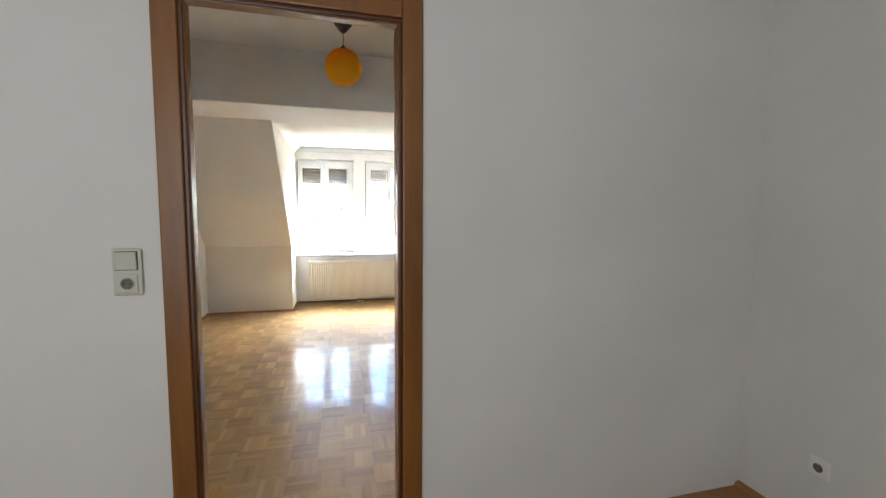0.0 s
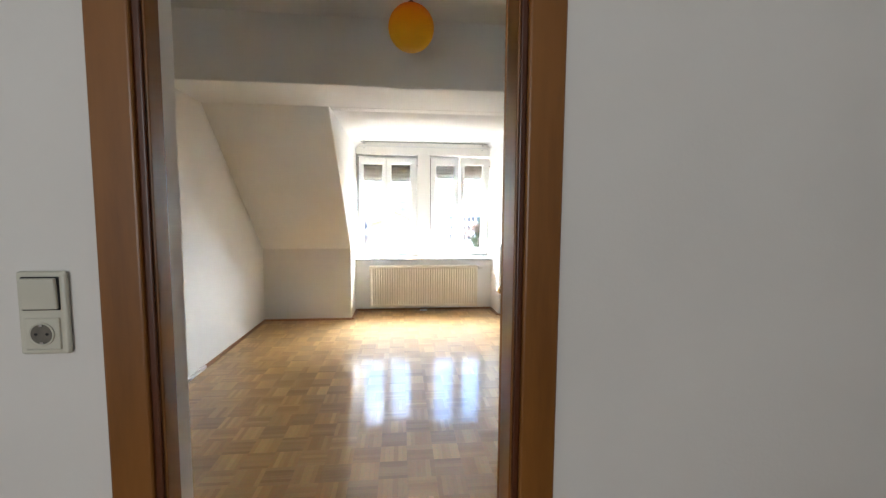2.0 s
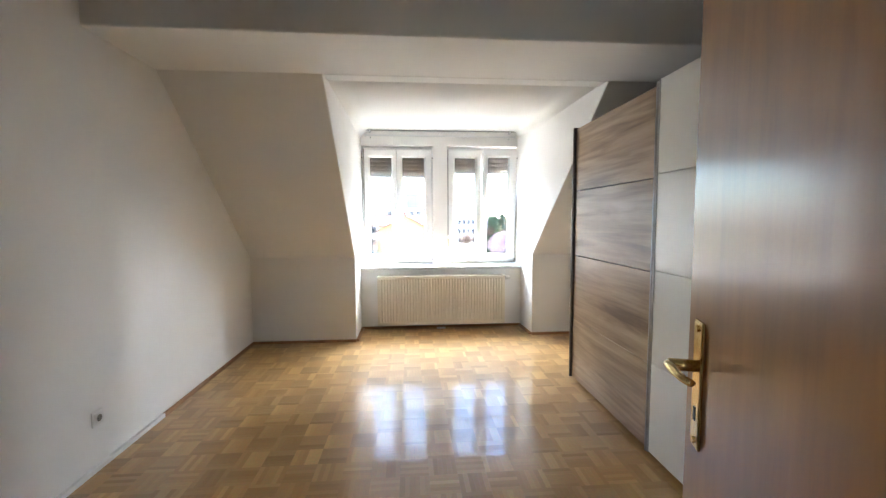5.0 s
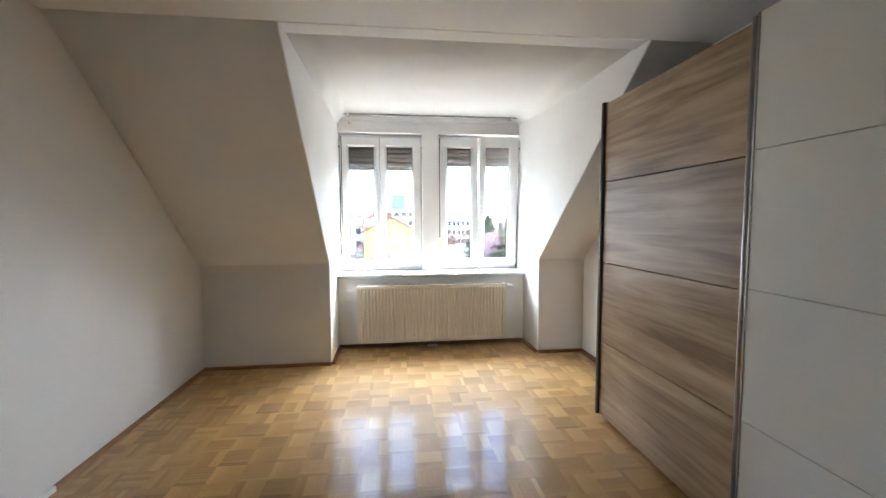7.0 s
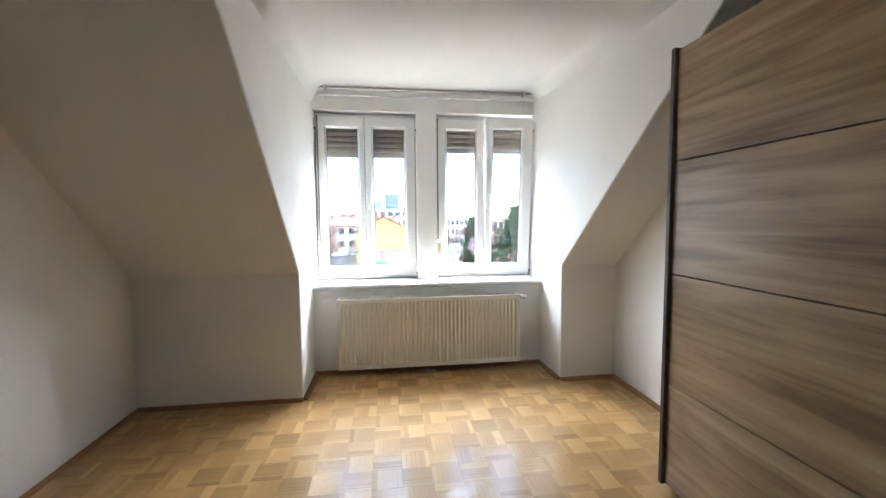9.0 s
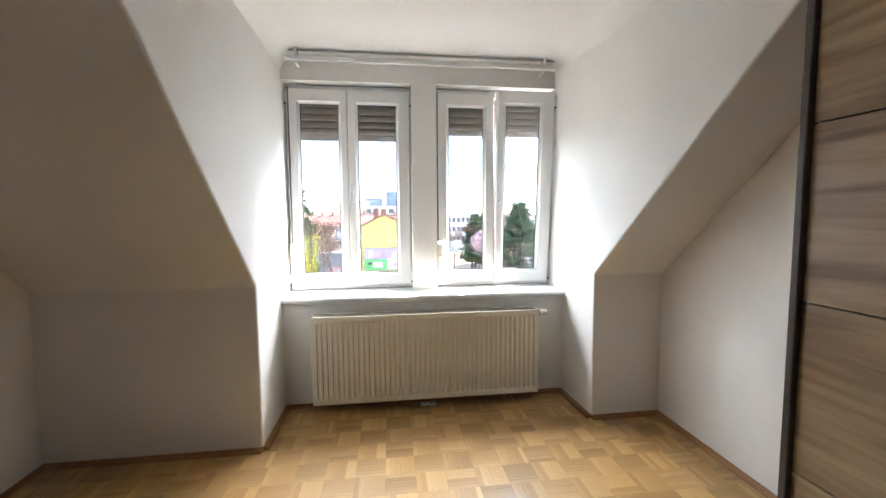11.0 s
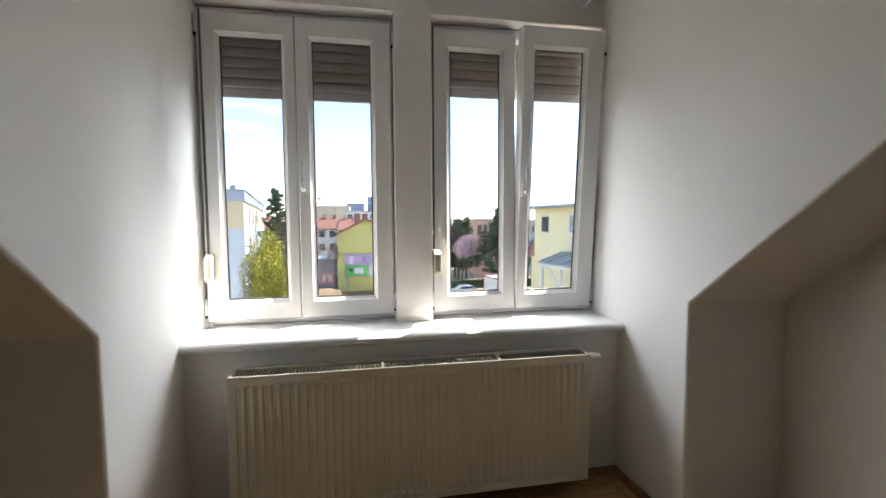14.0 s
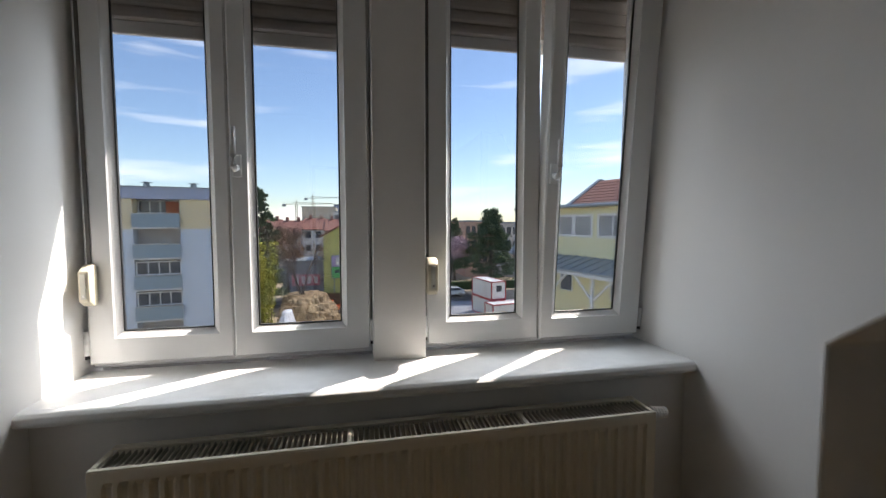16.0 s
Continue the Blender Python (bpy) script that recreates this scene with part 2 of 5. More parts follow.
def prism(bm, outline, axis, lo, hi):
    """Extrudes an outline, given in the two other axes in their order, along one axis."""
    def place(p, v):
        q = list(p)
        q.insert(axis, v)
        return q
    a = [bm.verts.new(place(p, lo)) for p in outline]
    b = [bm.verts.new(place(p, hi)) for p in outline]
    bm.faces.new(a)
    bm.faces.new(b[::-1])
    for i in range(len(a)):
        j = (i + 1) % len(a)
        bm.faces.new((a[j], a[i], b[i], b[j]))
    bmesh.ops.recalc_face_normals(bm, faces=bm.faces)
    return bm


def ring(bm, x0, x1, z0, z1, px0, px1, pz0, pz1, y0, y1, slope=0.018, back=0.0):
    """A frame in the xz plane round an opening, with a sloped bead towards the opening on its near side (y0)."""
    def rect(a, b, c, d, y):
        return [bm.verts.new(p) for p in ((a, y, c), (b, y, c), (b, y, d), (a, y, d))]
    e = 0.006
    loops = [rect(x0, x1, z0, z1, y1), rect(x0, x1, z0, z1, y0 + e), rect(x0 + e, x1 - e, z0 + e, z1 - e, y0),
             rect(px0 - slope, px1 + slope, pz0 - slope, pz1 + slope, y0), rect(px0 - slope + .003, px1 + slope - .003, pz0 - slope + .003, pz1 + slope - .003, y0 + .005),
             rect(px0, px1, pz0, pz1, y0 + slope), rect(px0, px1, pz0, pz1, y0 + slope + 0.008), rect(px0 - back, px1 + back, pz0 - back, pz1 + back, y1)]
    loops.append(loops[0])
    for p, q in zip(loops, loops[1:]):
        for i in range(4):
            j = (i + 1) % 4
            bm.faces.new((p[i], p[j], q[j], q[i]))
    bmesh.ops.recalc_face_normals(bm, faces=bm.faces)
    return bm


def lathe(bm, profile, centre, sides=40):
    rings = []
    for r, z in profile:
        rings.append([bm.verts.new((centre[0] + r * math.cos(2 * math.pi * k / sides), centre[1] + r * math.sin(2 * math.pi * k / sides), centre[2] + z)) for k in range(sides)])
    for a, b in zip(rings, rings[1:]):
        for k in range(sides):
            j = (k + 1) % sides
            bm.faces.new((a[k], a[j], b[j], b[k]))
    bm.faces.new(rings[0][::-1])
    bm.faces.new(rings[-1])
    bmesh.ops.recalc_face_normals(bm, faces=bm.faces)
    return bm


def tube(bm, points, r, sides=12, flat=1.0):
    """A bent round bar through points."""
    pts = [Vector(p) for p in points]
    rings = []
    for i, p in enumerate(pts):
        d = (pts[min(i + 1, len(pts) - 1)] - pts[max(i - 1, 0)]).normalized()
        q = d.to_track_quat("Z", "Y").to_matrix()
        rr = r[i] if isinstance(r, (list, tuple)) else r
        rings.append([bm.verts.new(p + q @ Vector((rr * math.cos(2 * math.pi * k / sides), rr * flat * math.sin(2 * math.pi * k / sides), 0))) for k in range(sides)])
    for a, b in zip(rings, rings[1:]):
        for k in range(sides):
            j = (k + 1) % sides
            bm.faces.new((a[k], a[j], b[j], b[k]))
    bm.faces.new(rings[0][::-1])
    bm.faces.new(rings[-1])
    bmesh.ops.recalc_face_normals(bm, faces=bm.faces)
    return bm


def part(name, bm, mat, parent=None, label="", smooth=False):
    me = bpy.data.meshes.new(name)
    if smooth:
        for f in bm.faces:
            f.smooth = True
    bm.to_mesh(me)
    bm.free()
    me.materials.append(mat)
    ob = new(name, me)
    if parent:
        ob.parent = parent
        ob.matrix_parent_inverse = parent.matrix_world.inverted()
    if label:
        tagged(ob, label)
    return ob


def base(name, place, label, category, group="", kind=""):
    e = new(name)
    e.empty_display_size = 0.1
    e.matrix_world = place if isinstance(place, Matrix) else Matrix.Translation(place)
    bpy.context.view_layer.update()
    return tagged(e, label, category, group, kind)


def structure(name, bm, mat, label, category):
    return tagged(part(name, bm, mat), label, category, kind="structure")


def bevel_all(bm, offset, segments=2):
    bmesh.ops.bevel(bm, geom=[e for e in bm.edges if len(e.link_faces) == 2 and e.calc_face_angle(0) > 0.3], offset=offset, segments=segments, affect="EDGES", profile=0.5)
    return bm


# ---- the room and the hall: plan ----
XL, XR = -2.025, 1.455          # side walls of the room
CL, CR, CT = -0.947, 1.002, 1.070  # cheeks of the dormer; the right one splays to CT
KL, KR, KZ = 4.454, 4.543, 0.914  # knee walls
BY, BZ = 2.360, 2.298           # dropped ceiling: its step and height
TY = 2.985                      # where the roof slope meets it
HC = 2.79                       # main ceiling
WY, OY = 5.137, 5.42            # window wall, inside and outside
DL, DR, DZ = -0.772, -0.080, 2.044  # clear door opening
HX0, HX1, HY = -2.30, 1.658, -3.2  # hall

structure("floor", box(bmesh.new(), (XL - 0.3, 0.0, -0.25), (XR + 0.3, OY, -0.009)), M_DARK, "dark screed under the parquet of the room", "floor")
structure("floor_hall", box(bmesh.new(), (HX0 - 0.2, HY - 0.2, -0.25), (HX1 + 0.2, -0.002, 0.0)), M_BASE, "brown wooden hall floor", "floor")

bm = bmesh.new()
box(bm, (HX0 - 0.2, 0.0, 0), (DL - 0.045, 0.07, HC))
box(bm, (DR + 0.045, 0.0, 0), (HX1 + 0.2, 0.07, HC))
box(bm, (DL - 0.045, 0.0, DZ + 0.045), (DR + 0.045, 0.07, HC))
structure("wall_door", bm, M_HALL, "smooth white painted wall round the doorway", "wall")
structure("wall_pier", bevel_all(box(bmesh.new(), (XL - 0.1, 0.073, 0), (-0.835, 0.225, HC)), 0.012, 3), M_WALL, "short white wall pier beside the doorway", "wall")
structure("wall_left", box(bmesh.new(), (XL - 0.3, 0.05, 0), (XL, OY, 2.9)), M_WALL, "plain white painted side wall", "wall")
structure("wall_right", box(bmesh.new(), (XR, 0.05, 0), (XR + 0.3, OY, 2.9)), M_WALL, "plain white painted wall behind the wardrobe", "wall")
for nm, x0, x1, k, side in (("wall_slope_left", XL - 0.02, CL, KL, "beside the tall slope"), ("wall_slope_right", CR, XR + 0.02, KR, "behind the wardrobe")):
    bm = prism(bmesh.new(), [(k, -0.02), (k, KZ), (TY, BZ), (TY, 2.85), (5.30, 2.85), (5.30, -0.02)], 0, x0, x1)
    for v in bm.verts:
        if CR - 0.01 < v.co.x < CR + 0.01:
            v.co.x += (CT - CR) * (KR - v.co.y) / (KR - TY)
    bevel_all(bm, 0.010, 3)
    structure(nm, bm, M_WALL, "white knee wall with sloping attic wall above, " + side, "wall")
structure("ceiling_drop", bevel_all(box(bmesh.new(), (XL - 0.05, BY, BZ), (XR + 0.05, TY + 0.01, 2.95)), 0.012, 3), M_CEIL, "white dropped ceiling with a step", "ceiling")
structure("ceiling", box(bmesh.new(), (XL - 0.3, 0.0, HC), (XR + 0.3, BY + 0.02, HC + 0.2)), M_CEIL, "white painted ceiling", "ceiling")
LIP = 3.122                     # where the dropped ceiling ends above the dormer
structure("ceiling_lip", bevel_all(box(bmesh.new(), (CL + 0.001, TY + 0.011, BZ), (CT - 0.008, LIP, 2.7)), 0.006, 2), M_CEIL, "white edge of the dropped ceiling above the dormer", "ceiling")


def dormer_section(bm, y, x1, z):
    """Underside of the dormer's ceiling at y, rounded into both cheeks, with a flat back above it."""
    r, n = 0.13, 8
    x0 = CL - 0.003
    arc = [(x0 + r - r * math.cos(k * math.pi / 2 / n), z - r + r * math.sin(k * math.pi / 2 / n)) for k in range(n + 1)]
    arc += [(x1 - r + r * math.sin(k * math.pi / 2 / n), z - r + r * math.cos(k * math.pi / 2 / n)) for k in range(n + 1)]
    return [bm.verts.new((x, y, zz)) for x, zz in arc + [(x1, 2.68), (x0, 2.68)]]


bm = bmesh.new()
loops = [dormer_section(bm, LIP + 0.001, CR + (CT - CR) * (KR - LIP) / (KR - TY) + 0.003, 2.412), dormer_section(bm, KR, CR + 0.003, 2.383), dormer_section(bm, WY + 0.02, CR + 0.003, 2.366)]
for p, q in zip(loops, loops[1:]):
    for i in range(len(p)):
        j = (i + 1) % len(p)
        bm.faces.new((p[i], p[j], q[j], q[i]))
bm.faces.new(loops[0][::-1]), bm.faces.new(loops[-1])
bmesh.ops.recalc_face_normals(bm, faces=bm.faces)
for f in bm.faces:
    f.smooth = len(f.verts) == 4 and abs(f.normal.y) < 0.5
structure("ceiling_dormer", bm, M_CEIL, "white ceiling of the dormer", "ceiling")

# window wall: breast under the sill, lintel, pillar
bm = box(bmesh.new(), (CL - 0.02, 4.963, -0.02), (CR + 0.02, OY, 0.708))
structure("wall_window_breast", bm, M_WALL, "white wall below the window sill", "wall")
bm = box(bmesh.new(), (CL - 0.02, WY, 2.200), (CR + 0.02, OY, 2.6), 0.004)
structure("wall_window_lintel", bm, M_WALL, "white lintel above the windows", "wall")
bm = box(bmesh.new(), (-0.077, WY, 0.72), (0.101, 5.30, 2.21), 0.005)
structure("wall_window_pillar", bm, M_WALL, "narrow white pillar between two windows", "wall")

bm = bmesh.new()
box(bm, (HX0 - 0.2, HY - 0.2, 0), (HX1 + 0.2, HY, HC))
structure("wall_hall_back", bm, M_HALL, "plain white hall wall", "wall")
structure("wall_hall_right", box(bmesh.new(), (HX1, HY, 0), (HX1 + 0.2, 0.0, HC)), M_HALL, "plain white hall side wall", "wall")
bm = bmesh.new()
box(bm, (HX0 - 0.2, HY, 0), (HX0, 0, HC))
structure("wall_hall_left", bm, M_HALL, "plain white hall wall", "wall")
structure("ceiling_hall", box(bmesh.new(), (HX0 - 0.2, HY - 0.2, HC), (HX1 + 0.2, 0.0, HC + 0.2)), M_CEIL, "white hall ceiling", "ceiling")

# ---- baseboards ----
def baseboard(a, b, inward):
    """A small wooden quarter strip from a to b; inward is the way into the room."""
    bm = bmesh.new()
    a, b, n = Vector((*a, 0)), Vector((*b, 0)), Vector((*inward, 0))
    prof = [(0, -0.006), (0.030, -0.006), (0.030, 0.008), (0.026, 0.014), (0.016, 0.020), (0.004, 0.022), (0, 0.022)]
    va = [bm.verts.new(a + n * p + Vector((0, 0, q))) for p, q in prof]
    vb = [bm.verts.new(b + n * p + Vector((0, 0, q))) for p, q in prof]
    bm.faces.new(va), bm.faces.new(vb[::-1])
    for i in range(len(prof)):
        j = (i + 1) % len(prof)
        bm.faces.new((va[j], va[i], vb[i], vb[j]))
    bmesh.ops.recalc_face_normals(bm, faces=bm.faces)
    return structure("baseboard", bm, M_BASE, "thin brown wooden baseboard strip", "baseboard")


baseboard((XL, 2.852), (XL, KL), (0.75, 0))
baseboard((XL, KL), (CL, KL), (0, -1))
baseboard((CL, KL), (CL, 4.963), (1, 0))
baseboard((CL, 4.963), (CR, 4.963), (0, -1))
baseboard((CR, KR), (0.984, 4.963), (-1, 0))
baseboard((CR, KR), (XR, KR), (0, -1))
baseboard((XR, 0.3), (XR, KR), (-1, 0))
baseboard((HX1, HY), (HX1, 0), (-1, 0)).location.z = 0.0
bm = box(bmesh.new(), (XL, 0.23, -0.006), (XL + 0.022, 2.85, 0.026), 0.003)
structure("trim_left", bm, M_PLASTIC_W, "white cable strip along the foot of the wall", "trim")

# ---- door frame and door ----
frame_door = base("door_frame", (DL, 0, 0), "brown veneered wooden door frame with rebated lining", "door frame", kind="structure")
C = 0.095
G = 0.018                       # reveal between casing and lining
for lo, hi in (((DL - C, -0.018, 0.001), (DL - G, -0.002, DZ + C)), ((DR + G, -0.018, 0.001), (DR + C, -0.002, DZ + C)), ((DL - G, -0.0175, DZ + G), (DR + G, -0.002, DZ + C))):
    part("casing", box(bmesh.new(), lo, hi, 0.006, 3), M_FRAME, frame_door)
for lo, hi in (((DL - G, -0.011, 0.001), (DL - 0.003, -0.002, DZ + 0.003)), ((DR + 0.003, -0.011, 0.001), (DR + G, -0.002, DZ + 0.003)), ((DL - G, -0.011, DZ + 0.003), (DR + G, -0.002, DZ + G))):
    part("bead", box(bmesh.new(), lo, hi, 0.004, 3), M_BEAD, frame_door, "dark rounded bead")
for lo, hi in (((DL - 0.043, -0.0015, 0.001), (DL, 0.046, DZ + 0.0)), ((DR, -0.0015, 0.001), (DR + 0.043, 0.046, DZ + 0.0)), ((DL - 0.043, -0.0015, DZ), (DR + 0.043, 0.046, DZ + 0.043))):
    part("lining", box(bmesh.new(), lo, hi, 0.003, 3), M_FRAME, frame_door)
for lo, hi in (((DL - 0.043, 0.047, 0.001), (DL - 0.018, 0.074, DZ + 0.018)), ((DR + 0.002, 0.047, 0.001), (DR + 0.043, 0.094, DZ + 0.018)), ((DL - 0.043, 0.047, DZ + 0.018), (DR + 0.043, 0.074, DZ + 0.043))):
    part("rebate", box(bmesh.new(), lo, hi, 0.003), M_FRAME, frame_door)
part("strike_plate", box(bmesh.new(), (DL - 0.0175, 0.050, 0.86), (DL - 0.0155, 0.070, 1.06), 0.0), M_CHROME, frame_door, "steel strike plate with dark latch holes")
for z in (0.90, 0.985):
    part("latch_hole", box(bmesh.new(), (DL - 0.0155, 0.053, z), (DL - 0.0145, 0.067, z + 0.052)), M_HOLE, frame_door, "dark latch hole")

LEAF = Matrix.Translation((DR + 0.002, 0.112, 0)) @ Matrix.Rotation(radians(71.8), 4, "Z")
door = base("door_leaf", LEAF, "open brown veneered door with brass handle", "door")


def on_leaf(name, bm, mat, label="", smooth=False, parent=None):
    bm.transform(LEAF)
    return part(name, bm, mat, parent or door, label, smooth)


panel = on_leaf("panel", box(bmesh.new(), (0.0, -0.040, 0.008), (0.672, 0.0, DZ + 0.012), 0.003), M_DOOR)
for side, y0, sg in (("room", 0.0, 1), ("back", -0.040, -1)):
    yy = sorted((y0, y0 + sg * 0.006))
    bm = box(bmesh.new(), (0.593, yy[0], 0.925), (0.631, yy[1], 1.143), 0.004, 3)
    plate = on_leaf("handle_plate", bm, M_BRASS, "worn brass handle plate")
    bm = rod(bmesh.new(), (0.612, y0, 1.066), (0.612, y0 + sg * 0.048, 1.066), 0.010)
    on_leaf("handle_neck", bm, M_BRASS, smooth=True, parent=plate)
    bm = tube(bmesh.new(), [(0.615, y0 + sg * 0.041, 1.066), (0.610, y0 + sg * 0.048, 1.067), (0.594, y0 + sg * 0.050, 1.068), (0.570, y0 + sg * 0.049, 1.067), (0.546, y0 + sg * 0.046, 1.066), (0.528, y0 + sg * 0.040, 1.066)],
              [0.008, 0.009, 0.0088, 0.0082, 0.0075, 0.007], 14, 0.75)
    on_leaf("lever", bm, M_BRASS, "curved brass lever", True, plate)
    for z in (0.938, 1.130):
        bm = rod(bmesh.new(), (0.612, y0 + sg * 0.006, z), (0.612, y0 + sg * 0.009, z), 0.006)
        on_leaf("screw", bm, M_BRASS, parent=plate)
    yk = sorted((y0 + sg * 0.006, y0 + sg * 0.0068))
    on_leaf("keyhole", box(bmesh.new(), (0.608, yk[0], 0.972), (0.616, yk[1], 0.996), 0.0), M_HOLE, "dark keyhole", parent=plate)
for z in (0.25, 1.75):
    on_leaf("hinge", rod(bmesh.new(), (0.004, -0.046, z), (0.004, -0.046, z + 0.09), 0.007), M_BRASS, smooth=True)


# ---- wardrobe with two sliding doors ----
W0, W1, WX, WH = 1.045, 3.232, 0.930, 2.016
wardrobe = base("wardrobe", (1.19, 2.13, 0), "large wardrobe with one oak-patterned and one cream sliding door", "wardrobe")
bm = bmesh.new()
box(bm, (WX + 0.05, W1 - 0.022, 0.02), (XR - 0.03, W1 - 0.002, WH - 0.03))
box(bm, (WX + 0.05, W0 + 0.002, 0.02), (XR - 0.03, W0 + 0.022, WH - 0.03))
box(bm, (WX + 0.05, W0 + 0.022, WH - 0.052), (XR - 0.03, W1 - 0.022, WH - 0.03))
box(bm, (WX + 0.06, W0 + 0.022, 0.05), (XR - 0.03, W1 - 0.022, 0.07))
box(bm, (XR - 0.04, W0 + 0.022, 0.07), (XR - 0.03, W1 - 0.022, WH - 0.052))
part("carcass", bm, M_DARK, wardrobe, "dark brown wooden carcass")
for y in (W0 + 0.03, 2.13, W1 - 0.05):
    part("foot", box(bmesh.new(), (WX + 0.055, y, 0.0), (WX + 0.10, y + 0.03, 0.05)), M_DARK, wardrobe)
MY = 2.136
far_door = base("sliding_door", (WX + 0.02, 2.7, 0), "", "")
far_door.parent = wardrobe
far_door.matrix_parent_inverse = wardrobe.matrix_world.inverted()
near_door = base("sliding_door", (WX, 1.5, 0), "", "")
near_door.parent = wardrobe
near_door.matrix_parent_inverse = wardrobe.matrix_world.inverted()
bpy.context.view_layer.update()


def boards(thing, mat, x, y0, y1, zs, thick, label, joint):
    for z0, z1 in zip(zs, zs[1:]):
        me_bm = box(bmesh.new(), (0, 0, 0), (thick, y1 - y0, z1 - z0 - joint), 0.0012, 2)
        ob = part("board", me_bm, mat, None, label)
        ob.parent = thing
        ob.matrix_parent_inverse = thing.matrix_world.inverted()
        ob.location = (x, y0, z0 + joint / 2)


boards(far_door, M_WOOD, WX + 0.005, MY + 0.028, W1 - 0.022, (0.036, 0.516, 1.022, 1.525, WH - 0.008), 0.018, "grey-brown oak patterned board", 0.0055)
boards(near_door, M_WHITE_PANEL, WX - 0.004, W0 + 0.024, MY - 0.012, (0.036, 0.530, 1.034, 1.543, WH + 0.012), 0.018, "cream lacquered board", 0.0025)
part("edge_profile", box(bmesh.new(), (WX - 0.012, W1 - 0.020, 0.03), (WX + 0.026, W1 + 0.004, WH), 0.004), M_DARK, far_door, "dark brown edge profile")
bm = bmesh.new()
rod(bm, (WX + 0.004, MY + 0.012, 0.030), (WX + 0.004, MY + 0.012, WH + 0.004), 0.014, sides=20)
box(bm, (WX + 0.004, MY + 0.0, 0.030), (WX + 0.026, MY + 0.026, WH + 0.002), 0.002)
part("edge_profile", bm, M_ALU, far_door, "rounded grey aluminium edge profile", True)
part("edge_profile", box(bmesh.new(), (WX - 0.008, MY - 0.012, 0.030), (WX + 0.014, MY - 0.003, WH + 0.012), 0.002), M_ALU, near_door, "grey aluminium edge profile")
part("edge_profile", box(bmesh.new(), (WX - 0.012, W0, 0.030), (WX + 0.014, W0 + 0.022, WH + 0.012), 0.004), M_ALU, near_door, "grey aluminium edge profile")
part("track", box(bmesh.new(), (WX + 0.028, W0 + 0.022, 0.02), (WX + 0.048, W1 - 0.022, 0.045)), M_DARK, wardrobe, "dark sliding track")
part("track", box(bmesh.new(), (WX + 0.028, W0 + 0.003, WH - 0.05), (WX + 0.050, W1 - 0.003, WH - 0.012)), M_DARK, wardrobe, "dark sliding track")

# ---- windows ----
def window(name, x0, x1, xm, panes, label, tilt, shutter_z):
    wz0, wz1 = 0.7661, 2.1972
    thing = base(name, ((x0 + x1) / 2, 5.241, wz0), label, "window", kind="structure")
    bm = ring(bmesh.new(), x0, x1, wz0 - 0.008, wz1, x0 + 0.030, x1 - 0.030, wz0 + 0.028, wz1 - 0.050, 5.219, 5.277, 0.004)
    part("window_frame", bm, M_PVC, thing)
    sashes = ((x0 + 0.010, xm - 0.001, panes[0], 0.0), (xm + 0.001, x1 - 0.010, panes[1], tilt))
    for k, (a, b, (p0, p1), lean) in enumerate(sashes):
        y0 = 5.186 - 0.004 * k
        m = Matrix.Translation((0, 5.216, wz0 + 0.012)) @ Matrix.Rotation(radians(lean), 4, "X") @ Matrix.Translation((0, -5.216, -wz0 - 0.012))
        z0, z1, q0, q1 = wz0 + 0.012, 2.1662, 0.8756, 2.0629
        bm = ring(bmesh.new(), a, b, z0, z1, p0, p1, q0, q1, y0, y0 + 0.075, 0.018, 0.034)
        bm.transform(m)
        sash = part("sash", bm, M_PVC, thing, "white plastic sash" + (" tilted inwards" if lean else ""))
        bm = ring(bmesh.new(), p0 - 0.003, p1 + 0.003, q0 - 0.003, q1 + 0.003, p0 + 0.004, p1 - 0.004, q0 + 0.004, q1 - 0.004, y0 + 0.0175, y0 + 0.0265, 0.002)
        bm.transform(m)
        part("seal", bm, M_SEAL, sash, "black rubber glazing seal")
        bm = box(bmesh.new(), (p0 - 0.004, y0 + 0.027, q0 - 0.004), (p1 + 0.004, y0 + 0.031, q1 + 0.004))
        bm.transform(m)
        pane = part("pane", bm, M_GLASS, sash, "glass pane tinted dark to dim the view outside")
        pane.visible_shadow = False
        hx = a - 0.006 if k == 0 else b + 0.006
        for z in (z0 + 0.03, z1 - 0.10):
            bm = rod(bmesh.new(), (hx, y0 + 0.004, z), (hx, y0 + 0.004, z + 0.075), 0.0075)
            bm.transform(m)
            part("hinge", bm, M_PVC, sash, "white plastic hinge cap", True)
            bm = rod(bmesh.new(), (hx, y0 + 0.004, z - 0.012), (hx, y0 + 0.004, z), 0.006)
            bm.transform(m)
            part("hinge_pin", bm, M_HOLE, sash)
        if k == 1:
            hx = xm + 0.026
            bm = box(bmesh.new(), (hx - 0.014, y0 - 0.010, 1.3577), (hx + 0.014, y0 + 0.001, 1.43), 0.004, 3)
            bm.transform(m)
            handle = part("handle", bm, M_PVC, sash, "white window handle")
            lever_end = 1.5074
            bm = tube(bmesh.new(), [(hx, y0 - 0.004, 1.3887), (hx, y0 - 0.030, 1.3815), (hx, y0 - 0.046, 1.3918), (hx, y0 - 0.050, 1.4166), (hx, y0 - 0.046, 1.4558), (hx, y0 - 0.042, lever_end)], [0.010, 0.010, 0.010, 0.009, 0.008, 0.007], 12)
            bm.transform(m)
            sub = part("lever", bm, M_PVC, handle, "", True)
            sub.parent = sash
            sub.matrix_parent_inverse = sash.matrix_world.inverted()
    return thing


